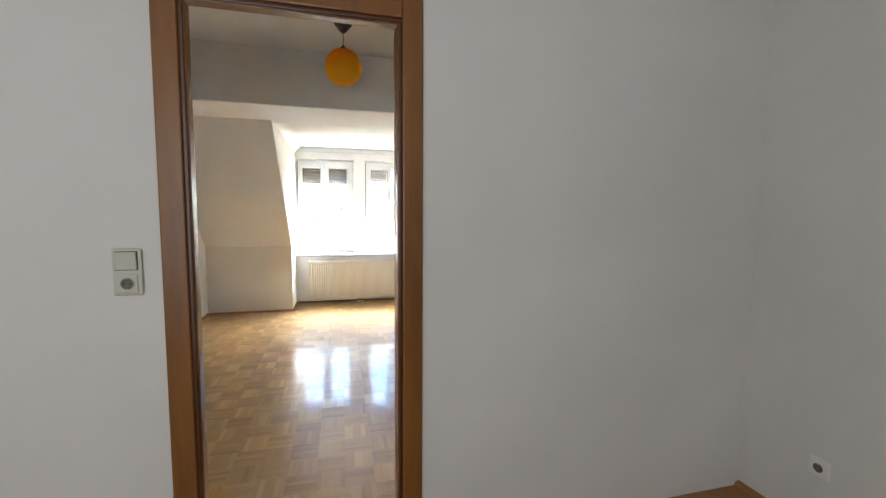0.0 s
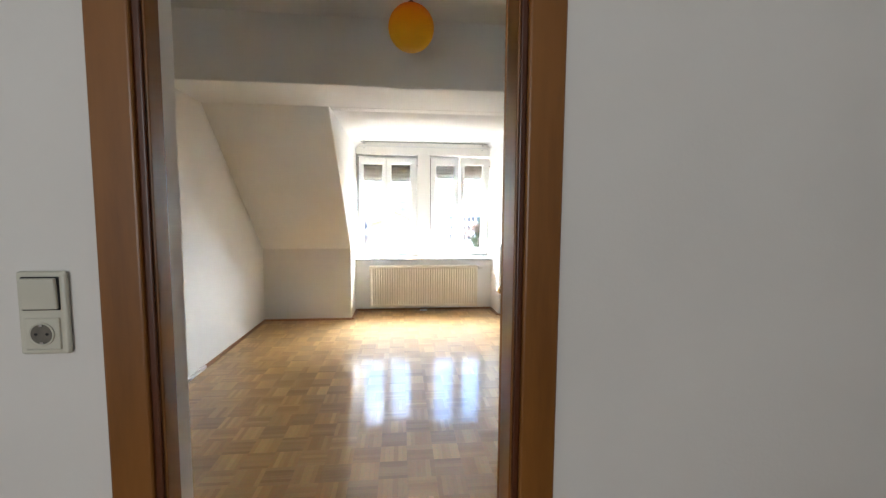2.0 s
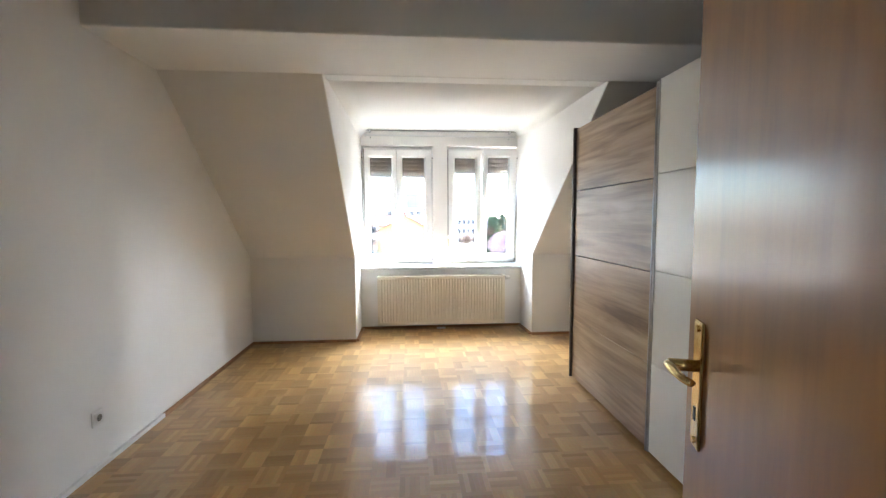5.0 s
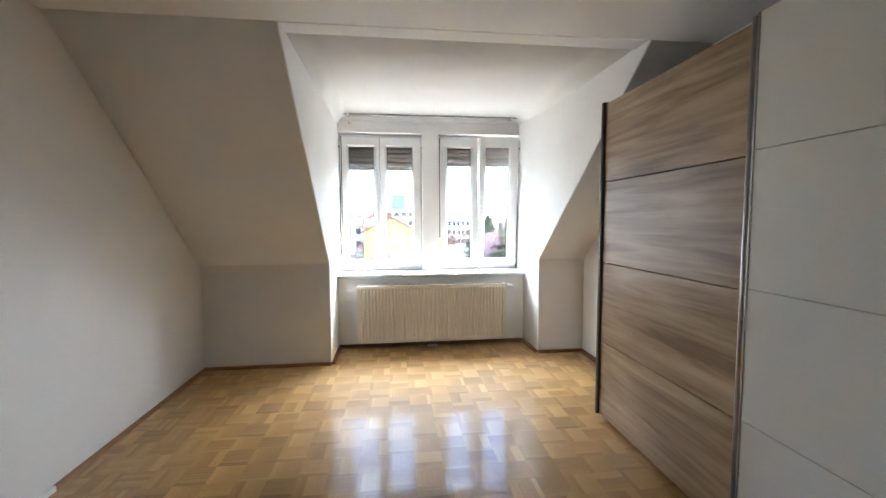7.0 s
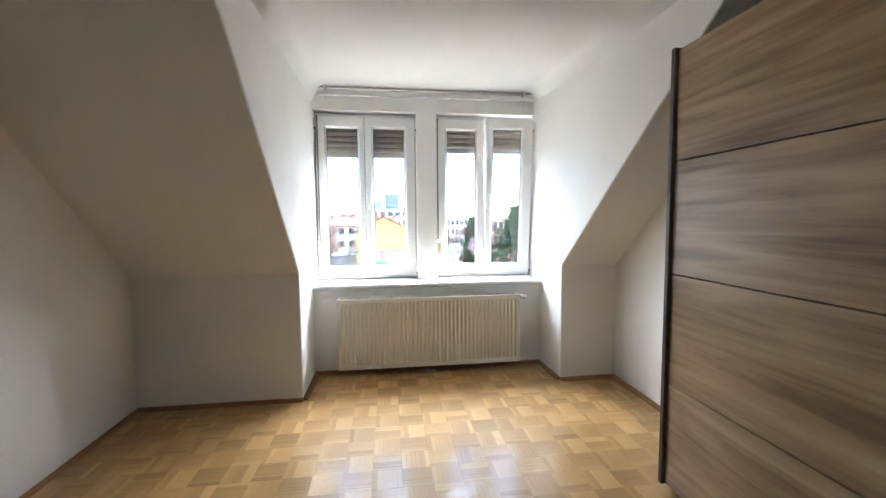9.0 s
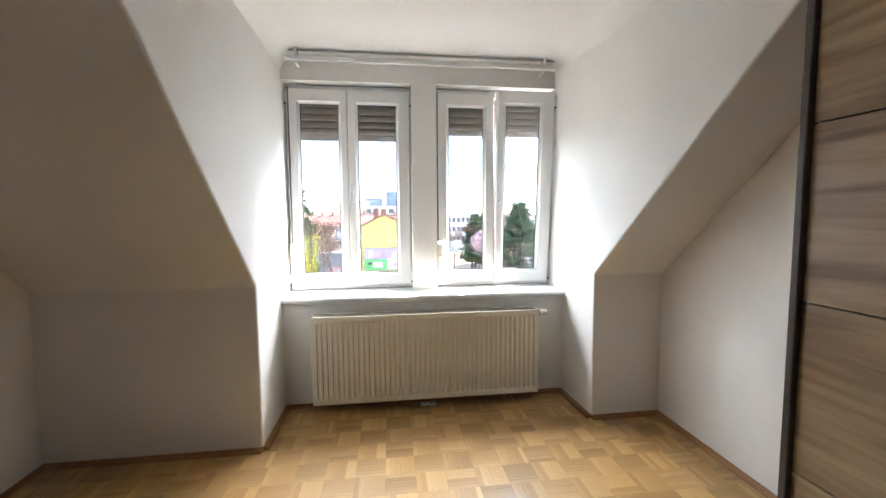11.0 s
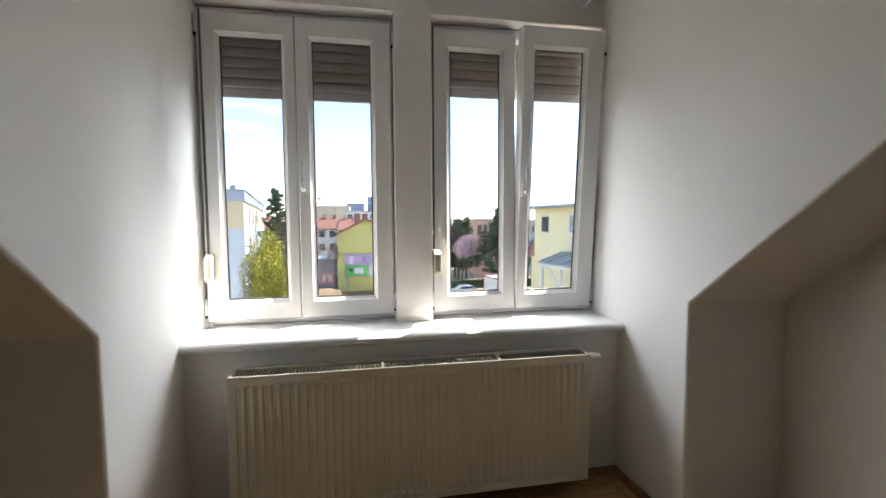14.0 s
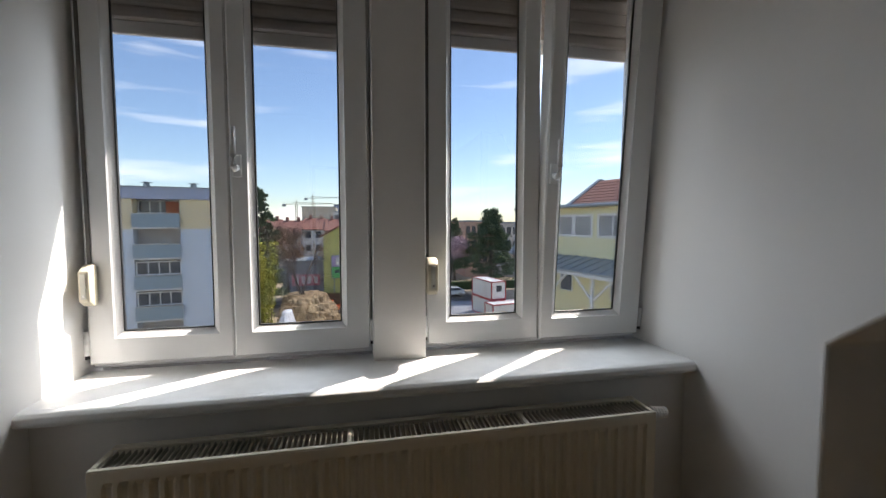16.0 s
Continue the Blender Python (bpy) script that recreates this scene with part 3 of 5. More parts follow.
window_1 = window("window_1", CL + 0.004, -0.0757, -0.5206, ((-0.8443, -0.5824), (-0.4484, -0.1814)), "white plastic casement window with two narrow sashes", 0.0, 1.78)
window_2 = window("window_2", 0.1037, CR - 0.034, 0.5362, ((0.2001, 0.4548), (0.6030, 0.8545)), "white plastic window with one sash tilted open", 4.2, 1.85)


def roller_shutter(x0, x1, z_end, label):
    thing = base("roller_shutter", ((x0 + x1) / 2, 5.344, z_end), label, "roller shutter", "window roller shutters")
    z = z_end
    part("end_bar", box(bmesh.new(), (x0 - 0.018, 5.334, z), (x1 + 0.018, 5.350, z + 0.045), 0.004), M_SHUTTER_BAR, thing, "pale end bar")
    z += 0.046
    proto = None
    while z < 2.2199:
        prof = [(5.336, 0.0), (5.329, 0.008), (5.327, 0.022), (5.329, 0.036), (5.337, 0.0484), (5.344, 0.0484), (5.344, 0.0)]
        if proto is None:
            bm = prism(bmesh.new(), prof, 0, x0 - 0.018, x1 + 0.018)
            proto = part("slat", bm, M_SHUTTER, thing, "", False)
            proto.location.z += z
        else:
            s = new("slat", proto.data)
            s.parent, s.matrix_parent_inverse = thing, proto.matrix_parent_inverse.copy()
            s.location.z = z
        z += 0.0485
    for a, b in ((x0 - 0.045, x0 - 0.020), (x1 + 0.020, x1 + 0.045)):
        part("guide", box(bmesh.new(), (a, 5.321, 0.7641), (b, 5.359, 2.1992), 0.003), M_PVC, thing, "white guide rail")
    return thing


roller_shutter(CL + 0.004, -0.0757, 1.8337, "grey-brown roller shutter pulled down a little")
roller_shutter(0.1037, CR - 0.036, 1.885, "grey-brown roller shutter rolled up almost fully")


def prism_z(x0, x1, y0, z):
    """A belt winder's cover: a box with sloping ends and rounded edges."""
    side = [(5.182, z), (y0 + 0.022, z), (y0, z + 0.016), (y0, z + 0.106), (y0 + 0.026, z + 0.125), (5.182, z + 0.125)]
    return bevel_all(prism(bmesh.new(), side, 0, x0, x1), 0.005, 3)


M_WINDER = material("yellowed_cream_plastic", (0.66, 0.60, 0.45), 0.35, second=(0.70, 0.645, 0.50), scale=9)


def belt_box(x, y0, w, z, label):
    thing = base("shutter_belt_winder", (x, 5.170, z), label, "belt winder", "shutter belt winders")
    part("cover", prism_z(x - w, x + w, y0, z), M_WINDER, thing, "cream rounded cover", True)
    part("front_plate", box(bmesh.new(), (x - 0.007, y0 - 0.002, z + 0.025), (x + 0.007, y0 + 0.001, z + 0.100), 0.001), M_PLASTIC, thing)
    part("screw", rod(bmesh.new(), (x + 0.001, y0 - 0.0035, z + 0.034), (x + 0.001, y0 - 0.0018, z + 0.034), 0.003, sides=10), M_CHROME, thing)
    part("belt", box(bmesh.new(), (x - 0.012, 5.182, z + 0.12), (x - 0.002, 5.184, 2.1683)), M_CORD, thing, "thin grey webbing belt")
    return thing


belt_box(-0.9101, 5.138, 0.0145, 0.9654, "cream plastic shutter belt winder beside the window")
belt_box(0.1207, 5.102, 0.0175, 0.9705, "cream plastic shutter belt winder beside the pillar")

# sill with a rounded nose
bm = prism(bmesh.new(), [(4.934, 0.7062), (4.920, 0.7124), (4.914, 0.7248), (4.916, 0.7372), (4.926, 0.7455), (4.944, 0.7486), (5.221, 0.7506), (5.221, 0.7062)], 0, CL - 0.032, CR + 0.012)
structure("window_sill", bevel_all(bm, 0.003, 2), M_SILL, "white stone window sill with a rounded front", "window sill")
bm = box(bmesh.new(), (CL - 0.02, 5.279, 0.7227), (CR + 0.02, OY + 0.05, 0.7589), 0.003)
structure("outer_sill", bm, M_ALU, "grey metal outer sill", "window sill")

# curtain rail under the dormer's ceiling
rail = base("curtain_rail", (0, 5.037, 2.25), "thin white double curtain rail below the dormer ceiling", "curtain rail")
part("rod", box(bmesh.new(), (-0.8824, 5.027, 2.2924), (0.9218, 5.047, 2.3084), 0.003), M_PVC, rail)
part("ceiling_track", box(bmesh.new(), (-0.8924, 5.039, 2.356), (0.9318, 5.057, 2.3665), 0.002), M_ALU, rail, "thin grey track on the ceiling")
for x in (-0.8257, 0.8548):
    part("bracket", box(bmesh.new(), (x - 0.010, 5.021, 2.3355), (x + 0.010, 5.083, 2.3747), 0.002), M_PVC, rail)
    part("bracket_arm", box(bmesh.new(), (x - 0.006, 5.045, 2.2767), (x + 0.006, 5.123, 2.288), 0.002), M_PVC, rail)
for x in (-0.8897, 0.9167):
    part("end_cap", box(bmesh.new(), (x, 5.022, 2.286), (x + 0.014, 5.051, 2.3149), 0.003), M_PVC, rail)

# ---- radiator ----
RX0, RX1, RZ0, RZ1, RY = -0.744, 0.757, 0.066, 0.639, 4.822
rad = base("radiator", (0, 4.893, RZ0), "cream ribbed panel radiator below the window sill", "radiator")
bm = bmesh.new()
n_ribs = 44
xs, depth = [], []
w = (RX1 - RX0 - 0.05) / n_ribs
prof = []
for i in range(n_ribs):
    x = RX0 + 0.025 + i * w
    prof += [(x + 0.10 * w, 0.0), (x + 0.28 * w, 0.007), (x + 0.62 * w, 0.007), (x + 0.8548 * w, 0.0)]
prof = [(RX0, 0.0)] + prof + [(RX1, 0.0)]
rows_z = [(RZ0, 0.0), (RZ0 + 0.030, 0.0), (RZ0 + 0.045, 1.0), (RZ1 - 0.045, 1.0), (RZ1 - 0.030, 0.0), (RZ1 - 0.004, 0.0)]
grid = [[bm.verts.new((x, RY + d * k, z)) for x, d in prof] for z, k in rows_z]
for ga, gb2 in zip(grid, grid[1:]):
    for i in range(len(prof) - 1):
        bm.faces.new((ga[i], ga[i + 1], gb2[i + 1], gb2[i]))
box(bm, (RX0, RY + 0.008, RZ0), (RX1, RY + 0.016, RZ1 - 0.01))
part("front_panel", bm, M_RAD, rad, "cream enamel panel with vertical ribs")
part("side_cover", box(bmesh.new(), (RX0 - 0.002, RY + 0.001, RZ0 + 0.002), (RX0 + 0.004, RY + 0.100, RZ1), 0.002), M_RAD, rad)
part("side_cover", box(bmesh.new(), (RX1 - 0.004, RY + 0.001, RZ0 + 0.002), (RX1 + 0.002, RY + 0.100, RZ1), 0.002), M_RAD, rad)
part("back_panel", box(bmesh.new(), (RX0 + 0.006, RY + 0.1207, RZ0), (RX1 - 0.006, RY + 0.098, RZ1 - 0.01)), M_RAD, rad)
part("inside", box(bmesh.new(), (RX0 + 0.006, RY + 0.018, RZ0 + 0.03), (RX1 - 0.006, RY + 0.086, RZ1 - 0.07)), M_RAD_DARK, rad, "convector block coloured near-black for the shade inside")
bm = bmesh.new()
box(bm, (RX0, RY, RZ1 - 0.004), (RX1, RY + 0.012, RZ1 + 0.002), 0.0015)
box(bm, (RX0, RY + 0.1207, RZ1 - 0.004), (RX1, RY + 0.100, RZ1 + 0.002), 0.0015)
for x in (RX0, RX0 + (RX1 - RX0) * 0.39, RX0 + (RX1 - RX0) * 0.7227, RX1 - 0.012):
    box(bm, (x, RY + 0.013, RZ1 - 0.004), (x + 0.012, RY + 0.089, RZ1 + 0.002), 0.0015)
grille = part("top_grille", bm, M_RAD, rad, "cream top grille with narrow slots")
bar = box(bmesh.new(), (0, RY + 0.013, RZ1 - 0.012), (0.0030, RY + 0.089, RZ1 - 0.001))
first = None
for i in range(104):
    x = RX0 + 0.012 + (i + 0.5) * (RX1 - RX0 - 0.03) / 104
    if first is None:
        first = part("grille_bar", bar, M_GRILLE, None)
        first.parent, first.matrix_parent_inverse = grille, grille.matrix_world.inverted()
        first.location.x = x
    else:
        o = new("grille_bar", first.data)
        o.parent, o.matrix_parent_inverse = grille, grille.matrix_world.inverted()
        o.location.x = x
bm = rod(bmesh.new(), (RX1, RY + 0.05, RZ1 - 0.028), (RX1 + 0.022, RY + 0.05, RZ1 - 0.028), 0.014)
part("valve", bm, M_CHROME, rad, "metal valve stub", True)
bm = bmesh.new()
for i in range(5):
    rod(bm, (RX1 + 0.020 + i * 0.011, RY + 0.05, RZ1 - 0.028), (RX1 + 0.029 + i * 0.011, RY + 0.05, RZ1 - 0.028), 0.0225 - 0.0013 * i, sides=20)
rod(bm, (RX1 + 0.018, RY + 0.05, RZ1 - 0.028), (RX1 + 0.074, RY + 0.05, RZ1 - 0.028), 0.0125, sides=20)
part("thermostat_knob", bm, M_PLASTIC_W, rad, "white ribbed thermostat knob")
for x in (-0.025, 0.025):
    part("pipe", rod(bmesh.new(), (x, RY + 0.05, 0.0), (x, RY + 0.05, RZ0 + 0.02), 0.008), M_CHROME, rad, "", True)
part("pipe_cover", box(bmesh.new(), (-0.05, RY + 0.03, 0.002), (0.05, RY + 0.07, 0.016), 0.004), M_PLASTIC_W, rad, "white pipe cover on the floor")
for x in (-0.55, 0.55):
    part("bracket", box(bmesh.new(), (x, RY + 0.098, 0.15), (x + 0.03, 4.964, 0.5)), M_RAD, rad)

# ---- globe lamp ----
LX, LY, LZ, LR = -0.250, 1.709, 2.449, 0.135
lamp = base("pendant_lamp", (LX, LY, HC), "orange and yellow globe pendant lamp hanging from the ceiling", "pendant lamp")
bm = lathe(bmesh.new(), [(LR * math.sin(a), -LR * math.cos(a)) for a in [0.06 + (math.pi - 0.2) * k / 28 for k in range(29)]], (LX, LY, LZ), 48)
part("globe", bm, M_GLOBE, lamp, "orange globe fading to yellow", True)
part("cap", lathe(bmesh.new(), [(0.022, 0), (0.024, 0.012), (0.012, 0.020), (0.006, 0.03)], (LX, LY, LZ + LR - 0.004), 24), M_CANOPY, lamp, "", True)
part("cord", rod(bmesh.new(), (LX, LY, LZ + LR), (LX, LY, HC - 0.05), 0.003, sides=8), M_CORD, lamp)
part("canopy", lathe(bmesh.new(), [(0.010, -0.092), (0.018, -0.088), (0.066, -0.030), (0.068, 0.0)], (LX, LY, HC), 32), M_CANOPY, lamp, "dark cone canopy", True)

# ---- switch and sockets ----
def socket_face(thing, m, size, mat, well=0.0195):
    """A socket insert centred at m: x across, z up, y towards the wall."""
    bm = box(bmesh.new(), (-size, -0.004, -size), (size, 0.001, size), 0.003)
    bm.transform(m)
    ins = part("insert", bm, mat, thing)
    bm = bmesh.new()
    lathe(bm, [(well + 0.0025, 0.0), (well + 0.0025, 0.003), (well, 0.003), (well - 0.001, 0.0005)], (0, 0, 0), 28)
    bm.transform(m @ Matrix.Translation((0, -0.004, 0)) @ Matrix.Rotation(radians(90), 4, "X"))
    part("rim", bm, mat, ins, "", True)
    bm = rod(bmesh.new(), (0, -0.0052, 0), (0, -0.0046, 0), well - 0.001, sides=28)
    bm.transform(m)
    part("well", bm, M_SOCKET_WELL, ins, "shaded round well")
    for x in (-0.0095, 0.0095):
        bm = rod(bmesh.new(), (x, -0.0060, 0), (x, -0.0053, 0), 0.0027, sides=12)
        bm.transform(m)
        part("pin_hole", bm, M_HOLE, ins)
    for z in (-0.0165, 0.0165):
        bm = box(bmesh.new(), (-0.003, -0.0068, z - 0.002), (0.003, -0.0050, z + 0.002))
        bm.transform(m)
        part("earth_clip", bm, M_CHROME, ins)


# dark disc colour, standing for the shade in a socket's round recess
M_SOCKET_WELL = material("socket_well_shade", (0.11, 0.10, 0.085), 0.5, second=(0.15, 0.135, 0.115), scale=40)
SOCK_Y, SOCK_Z = 2.295, 0.272
SX, SZ = -0.968, 1.160
switch = base("switch_and_socket", (SX, 0, SZ), "cream light switch above a socket in one plate", "switch")
part("plate", box(bmesh.new(), (SX - 0.0425, -0.012, SZ - 0.078), (SX + 0.0425, -0.001, SZ + 0.078), 0.006, 3), M_PLASTIC, switch)
part("rocker_frame", box(bmesh.new(), (SX - 0.032, -0.0145, SZ + 0.006), (SX + 0.032, -0.0118, SZ + 0.068), 0.002), M_HOLE, switch, "dark gap round the rocker")
bm = box(bmesh.new(), (-0.030, -0.006, -0.029), (0.030, 0.002, 0.029), 0.003, 3)
bm.transform(Matrix.Translation((SX, -0.0145, SZ + 0.037)) @ Matrix.Rotation(radians(4), 4, "X"))
part("rocker", bm, M_PLASTIC, switch, "pale rocker")
socket_face(switch, Matrix.Translation((SX, -0.012, SZ - 0.038)), 0.030, M_PLASTIC)


def wall_socket(m, label):
    thing = base("wall_socket", m, label, "socket", "wall sockets")
    bm = box(bmesh.new(), (-0.041, -0.010, -0.041), (0.041, -0.001, 0.041), 0.005, 3)
    bm.transform(m)
    part("plate", bm, M_PLASTIC_W, thing)
    socket_face(thing, m @ Matrix.Translation((0, -0.010, 0)), 0.028, M_PLASTIC_W)
    return thing


wall_socket(pose(HX1, -0.345, 0.305, 0, 0, -90), "white single socket low on the hall wall")
wall_socket(pose(XL, SOCK_Y, SOCK_Z, 0, 0, 90), "white single socket low on the side wall")

# ---- outside ----
GZ = -10.5
M_GROUND = material("ground_earth", (0.30, 0.225, 0.14), 0.95, second=(0.46, 0.36, 0.24), scale=0.12, bump=0.2, bump_scale=3)
M_ASPHALT = material("asphalt", (0.06, 0.06, 0.06), 0.9, second=(0.09, 0.088, 0.085), scale=0.5)
M_BLUEWALL = material("pale_blue_render", (0.60, 0.66, 0.73), 0.9, second=(0.64, 0.70, 0.77), scale=0.3)
M_BEIGE = material("beige_render", (0.72, 0.60, 0.38), 0.9, second=(0.76, 0.64, 0.42), scale=0.3)
M_PINKISH = material("pale_pink_render", (0.56, 0.50, 0.46), 0.9, second=(0.6, 0.54, 0.5), scale=0.3)
M_BALCONY = material("grey_blue_balcony_panel", (0.25, 0.33, 0.38), 0.6, second=(0.28, 0.36, 0.41), scale=0.6)
M_ATTIC = material("lilac_grey_attic_sheet", (0.36, 0.40, 0.52), 0.6, second=(0.39, 0.43, 0.55), scale=0.4)
M_YELLOW = material("bright_yellow_render", (0.58, 0.57, 0.20), 0.9, second=(0.62, 0.61, 0.23), scale=0.2)
M_PALEYELLOW = material("pale_yellow_render", (0.84, 0.77, 0.46), 0.9, second=(0.87, 0.80, 0.50), scale=0.3)
M_TILES = material("red_roof_tiles", (0.26, 0.105, 0.078), 0.85, second=(0.36, 0.17, 0.125), scale=0.9, per_island=0.15)
M_METALROOF = material("grey_sheet_metal_roof", (0.30, 0.33, 0.34), 0.5, metal=0.3, second=(0.38, 0.41, 0.42), scale=0.6)
M_GREYWALL = material("grey_concrete_wall", (0.30, 0.31, 0.34), 0.9, second=(0.36, 0.37, 0.40), scale=0.3)
M_WHITEWALL = material("white_render", (0.70, 0.70, 0.68), 0.9, second=(0.75, 0.75, 0.73), scale=0.2)
M_SALMON = material("salmon_render", (0.62, 0.37, 0.27), 0.9, second=(0.67, 0.41, 0.31), scale=0.2)
M_TOWER = material("blue_tower_cladding", (0.10, 0.18, 0.32), 0.5, second=(0.13, 0.21, 0.36), scale=0.1)
M_SAND = material("cream_concrete_block", (0.56, 0.50, 0.40), 0.9, second=(0.6, 0.54, 0.44), scale=0.1)
# windows of the cream block, close in tone to its wall
M_FAINT = material("faint_beige_window", (0.42, 0.37, 0.29), 0.9, second=(0.47, 0.42, 0.33), scale=0.3)
M_DARKGLASS = material("dark_window_glass", (0.05, 0.06, 0.075), 0.1, second=(0.09, 0.10, 0.12), scale=0.7)
# lighter grey, the reflection in the neighbour's panes put into the colour
M_PALE_PANE = material("grey_reflection_glass", (0.26, 0.27, 0.28), 0.15, second=(0.42, 0.43, 0.43), scale=1.1)
M_CURTAIN = material("orange_awning_cloth", (0.55, 0.17, 0.08), 0.9, second=(0.6, 0.2, 0.1), scale=2)
M_OUTWHITE = material("white_painted_frame", (0.78, 0.78, 0.76), 0.6, second=(0.8, 0.8, 0.78), scale=2)
M_RED = material("red_painted_steel", (0.45, 0.04, 0.06), 0.5, second=(0.5, 0.06, 0.08), scale=2)
M_STEEL = material("crane_steel", (0.40, 0.36, 0.28), 0.6, second=(0.46, 0.42, 0.33), scale=0.2)
M_FENCE = material("brown_fence_boards", (0.14, 0.085, 0.05), 0.9, second=(0.22, 0.14, 0.085), scale=1.5, per_object=0.25)
M_EARTH = material("light_excavated_earth", (0.25, 0.165, 0.09), 0.95, second=(0.46, 0.34, 0.20), scale=1.1, bump=0.5, bump_scale=4)
M_ORANGE = material("orange_machine_paint", (0.72, 0.13, 0.035), 0.5, second=(0.78, 0.17, 0.05), scale=2)
M_SHEET = material("white_plastic_sheet", (0.70, 0.70, 0.72), 0.4, second=(0.80, 0.80, 0.82), scale=2.0, bump=0.6, bump_scale=3)
M_BARK = material("grey_brown_bark", (0.11, 0.085, 0.065), 0.95, second=(0.17, 0.14, 0.11), scale=3)
M_NEEDLE = material("dark_green_needles", (0.07, 0.105, 0.055), 0.75, second=(0.12, 0.17, 0.085), scale=0.7, per_island=0.35)
M_SPRING = material("yellow_green_spring_leaves", (0.34, 0.33, 0.045), 0.8, second=(0.52, 0.48, 0.08), scale=0.9, per_island=0.3)
M_PINK = material("pink_blossom", (0.47, 0.32, 0.355), 0.85, second=(0.62, 0.47, 0.50), scale=0.9, per_island=0.25)
M_TWIG = material("reddish_bare_twigs", (0.20, 0.12, 0.08), 0.9, second=(0.28, 0.18, 0.13), scale=1.0, per_island=0.3)
M_HEDGE = material("dark_hedge_leaves", (0.03, 0.06, 0.025), 0.85, second=(0.06, 0.10, 0.04), scale=0.9, per_island=0.3)
M_PURPLE = material("purple_poster_print", (0.40, 0.30, 0.55), 0.6, second=(0.5, 0.4, 0.62), scale=1.2)
M_GREENP = material("green_poster_print", (0.10, 0.50, 0.15), 0.6, second=(0.16, 0.58, 0.2), scale=1.2)
M_PINKP = material("pink_poster_print", (0.62, 0.16, 0.22), 0.6, second=(0.75, 0.45, 0.47), scale=1.6)
M_INK = material("dark_poster_ink", (0.03, 0.03, 0.05), 0.6, second=(0.05, 0.05, 0.07), scale=3)

structure("ground", box(bmesh.new(), (-3000, 7, GZ - 0.5), (3000, 4000, GZ)), M_GROUND, "bare earth ground of the building site", "ground")
structure("road", box(bmesh.new(), (-80, 63.0, GZ - 0.1), (90, 71.5, GZ + 0.02)), M_ASPHALT, "dark asphalt street", "road")
structure("pavement", box(bmesh.new(), (8, 52, GZ - 0.1), (40, 62.9, GZ + 0.03)), M_GREYWALL, "grey paved yard", "pavement")


def put(name, bm, m, mat, parent, label="", smooth=False):
    bm.transform(m)
    return part(name, bm, mat, parent, label, smooth)


def facade_window(m, parent, lo, hi, face_y, split=1, glass=None, frame_w=0.08):
    """A framed window in a facade that looks towards -y in m; lo and hi are (x, z)."""
    w = put("window", ring(bmesh.new(), lo[0] - frame_w, hi[0] + frame_w, lo[1] - frame_w, hi[1] + frame_w, lo[0], hi[0], lo[1], hi[1], face_y - 0.06, face_y + 0.05, 0.02), m, M_OUTWHITE, parent, "white framed window")
    put("pane", box(bmesh.new(), (lo[0], face_y - 0.02, lo[1]), (hi[0], face_y + 0.0, hi[1])), m, glass or M_DARKGLASS, w, "dark reflecting pane")
    for k in range(1, split):
        x = lo[0] + (hi[0] - lo[0]) * k / split
        put("mullion", box(bmesh.new(), (x - 0.04, face_y - 0.05, lo[1]), (x + 0.04, face_y - 0.021, hi[1])), m, M_OUTWHITE, w)
    return w


# apartment block with a stack of balconies
AM = pose(-10.7, 40.0, 0, 0, 0, 11)
apt = base("apartment_building", AM @ Matrix.Translation((-11, 15, GZ)), "pale blue and beige apartment block with grey-blue balconies", "apartment building")
for z0, z1, mt in ((GZ, 0.75, M_BLUEWALL), (0.75, 3.05, M_BEIGE)):
    put("wall", box(bmesh.new(), (-24, 0, z0), (-6.25, 34, z1)), AM, mt, apt)
    put("wall", box(bmesh.new(), (-3.2, 0, z0), (0, 34, z1)), AM, mt, apt)
put("recess_wall", box(bmesh.new(), (-6.25, 1.3, GZ), (-3.2, 34, 3.05)), AM, M_PINKISH, apt, "pale recessed balcony wall")
put("attic", box(bmesh.new(), (-24.1, -0.12, 3.05), (0.12, 34.1, 3.95), 0.03), AM, M_ATTIC, apt, "lilac-grey attic band")
put("roof", box(bmesh.new(), (-24.2, -0.2, 3.95), (0.2, 34.2, 4.02)), AM, M_METALROOF, apt)
for x in (-5.6, -2.4, -0.9):
    v = put("roof_vent", rod(bmesh.new(), (x, 1.5, 4.0), (x, 1.5, 4.4), 0.28, 0.2), AM, M_METALROOF, apt)
    put("vent_cap", rod(bmesh.new(), (x, 1.5, 4.42), (x, 1.5, 4.5), 0.45, 0.1), AM, M_METALROOF, v)
for zb in (0.90, -1.45, -3.85, -6.25, -8.65):
    bal = put("balcony", box(bmesh.new(), (-6.25, -0.35, zb), (-3.15, -0.28, zb + 1.02), 0.01), AM, M_BALCONY, apt, "grey-blue balcony panel")
    put("balcony_floor", box(bmesh.new(), (-6.25, -0.28, zb - 0.12), (-3.15, 1.3, zb + 0.02)), AM, M_WHITEWALL, bal)
    put("balcony_rail", box(bmesh.new(), (-6.27, -0.40, zb + 1.03), (-3.13, -0.24, zb + 1.09)), AM, M_ALU, bal)
for zb in (-3.85, -6.25, 0.90):
    facade_window(AM, apt, (-6.1, zb + 1.15), (-3.3, zb + 2.05), 0.1 if zb < 0 else 1.25, 4)
put("awning", box(bmesh.new(), (-4.3, 1.1, 2.0), (-3.4, 1.16, 2.9)), AM, M_CURTAIN, apt, "orange cloth in the balcony")
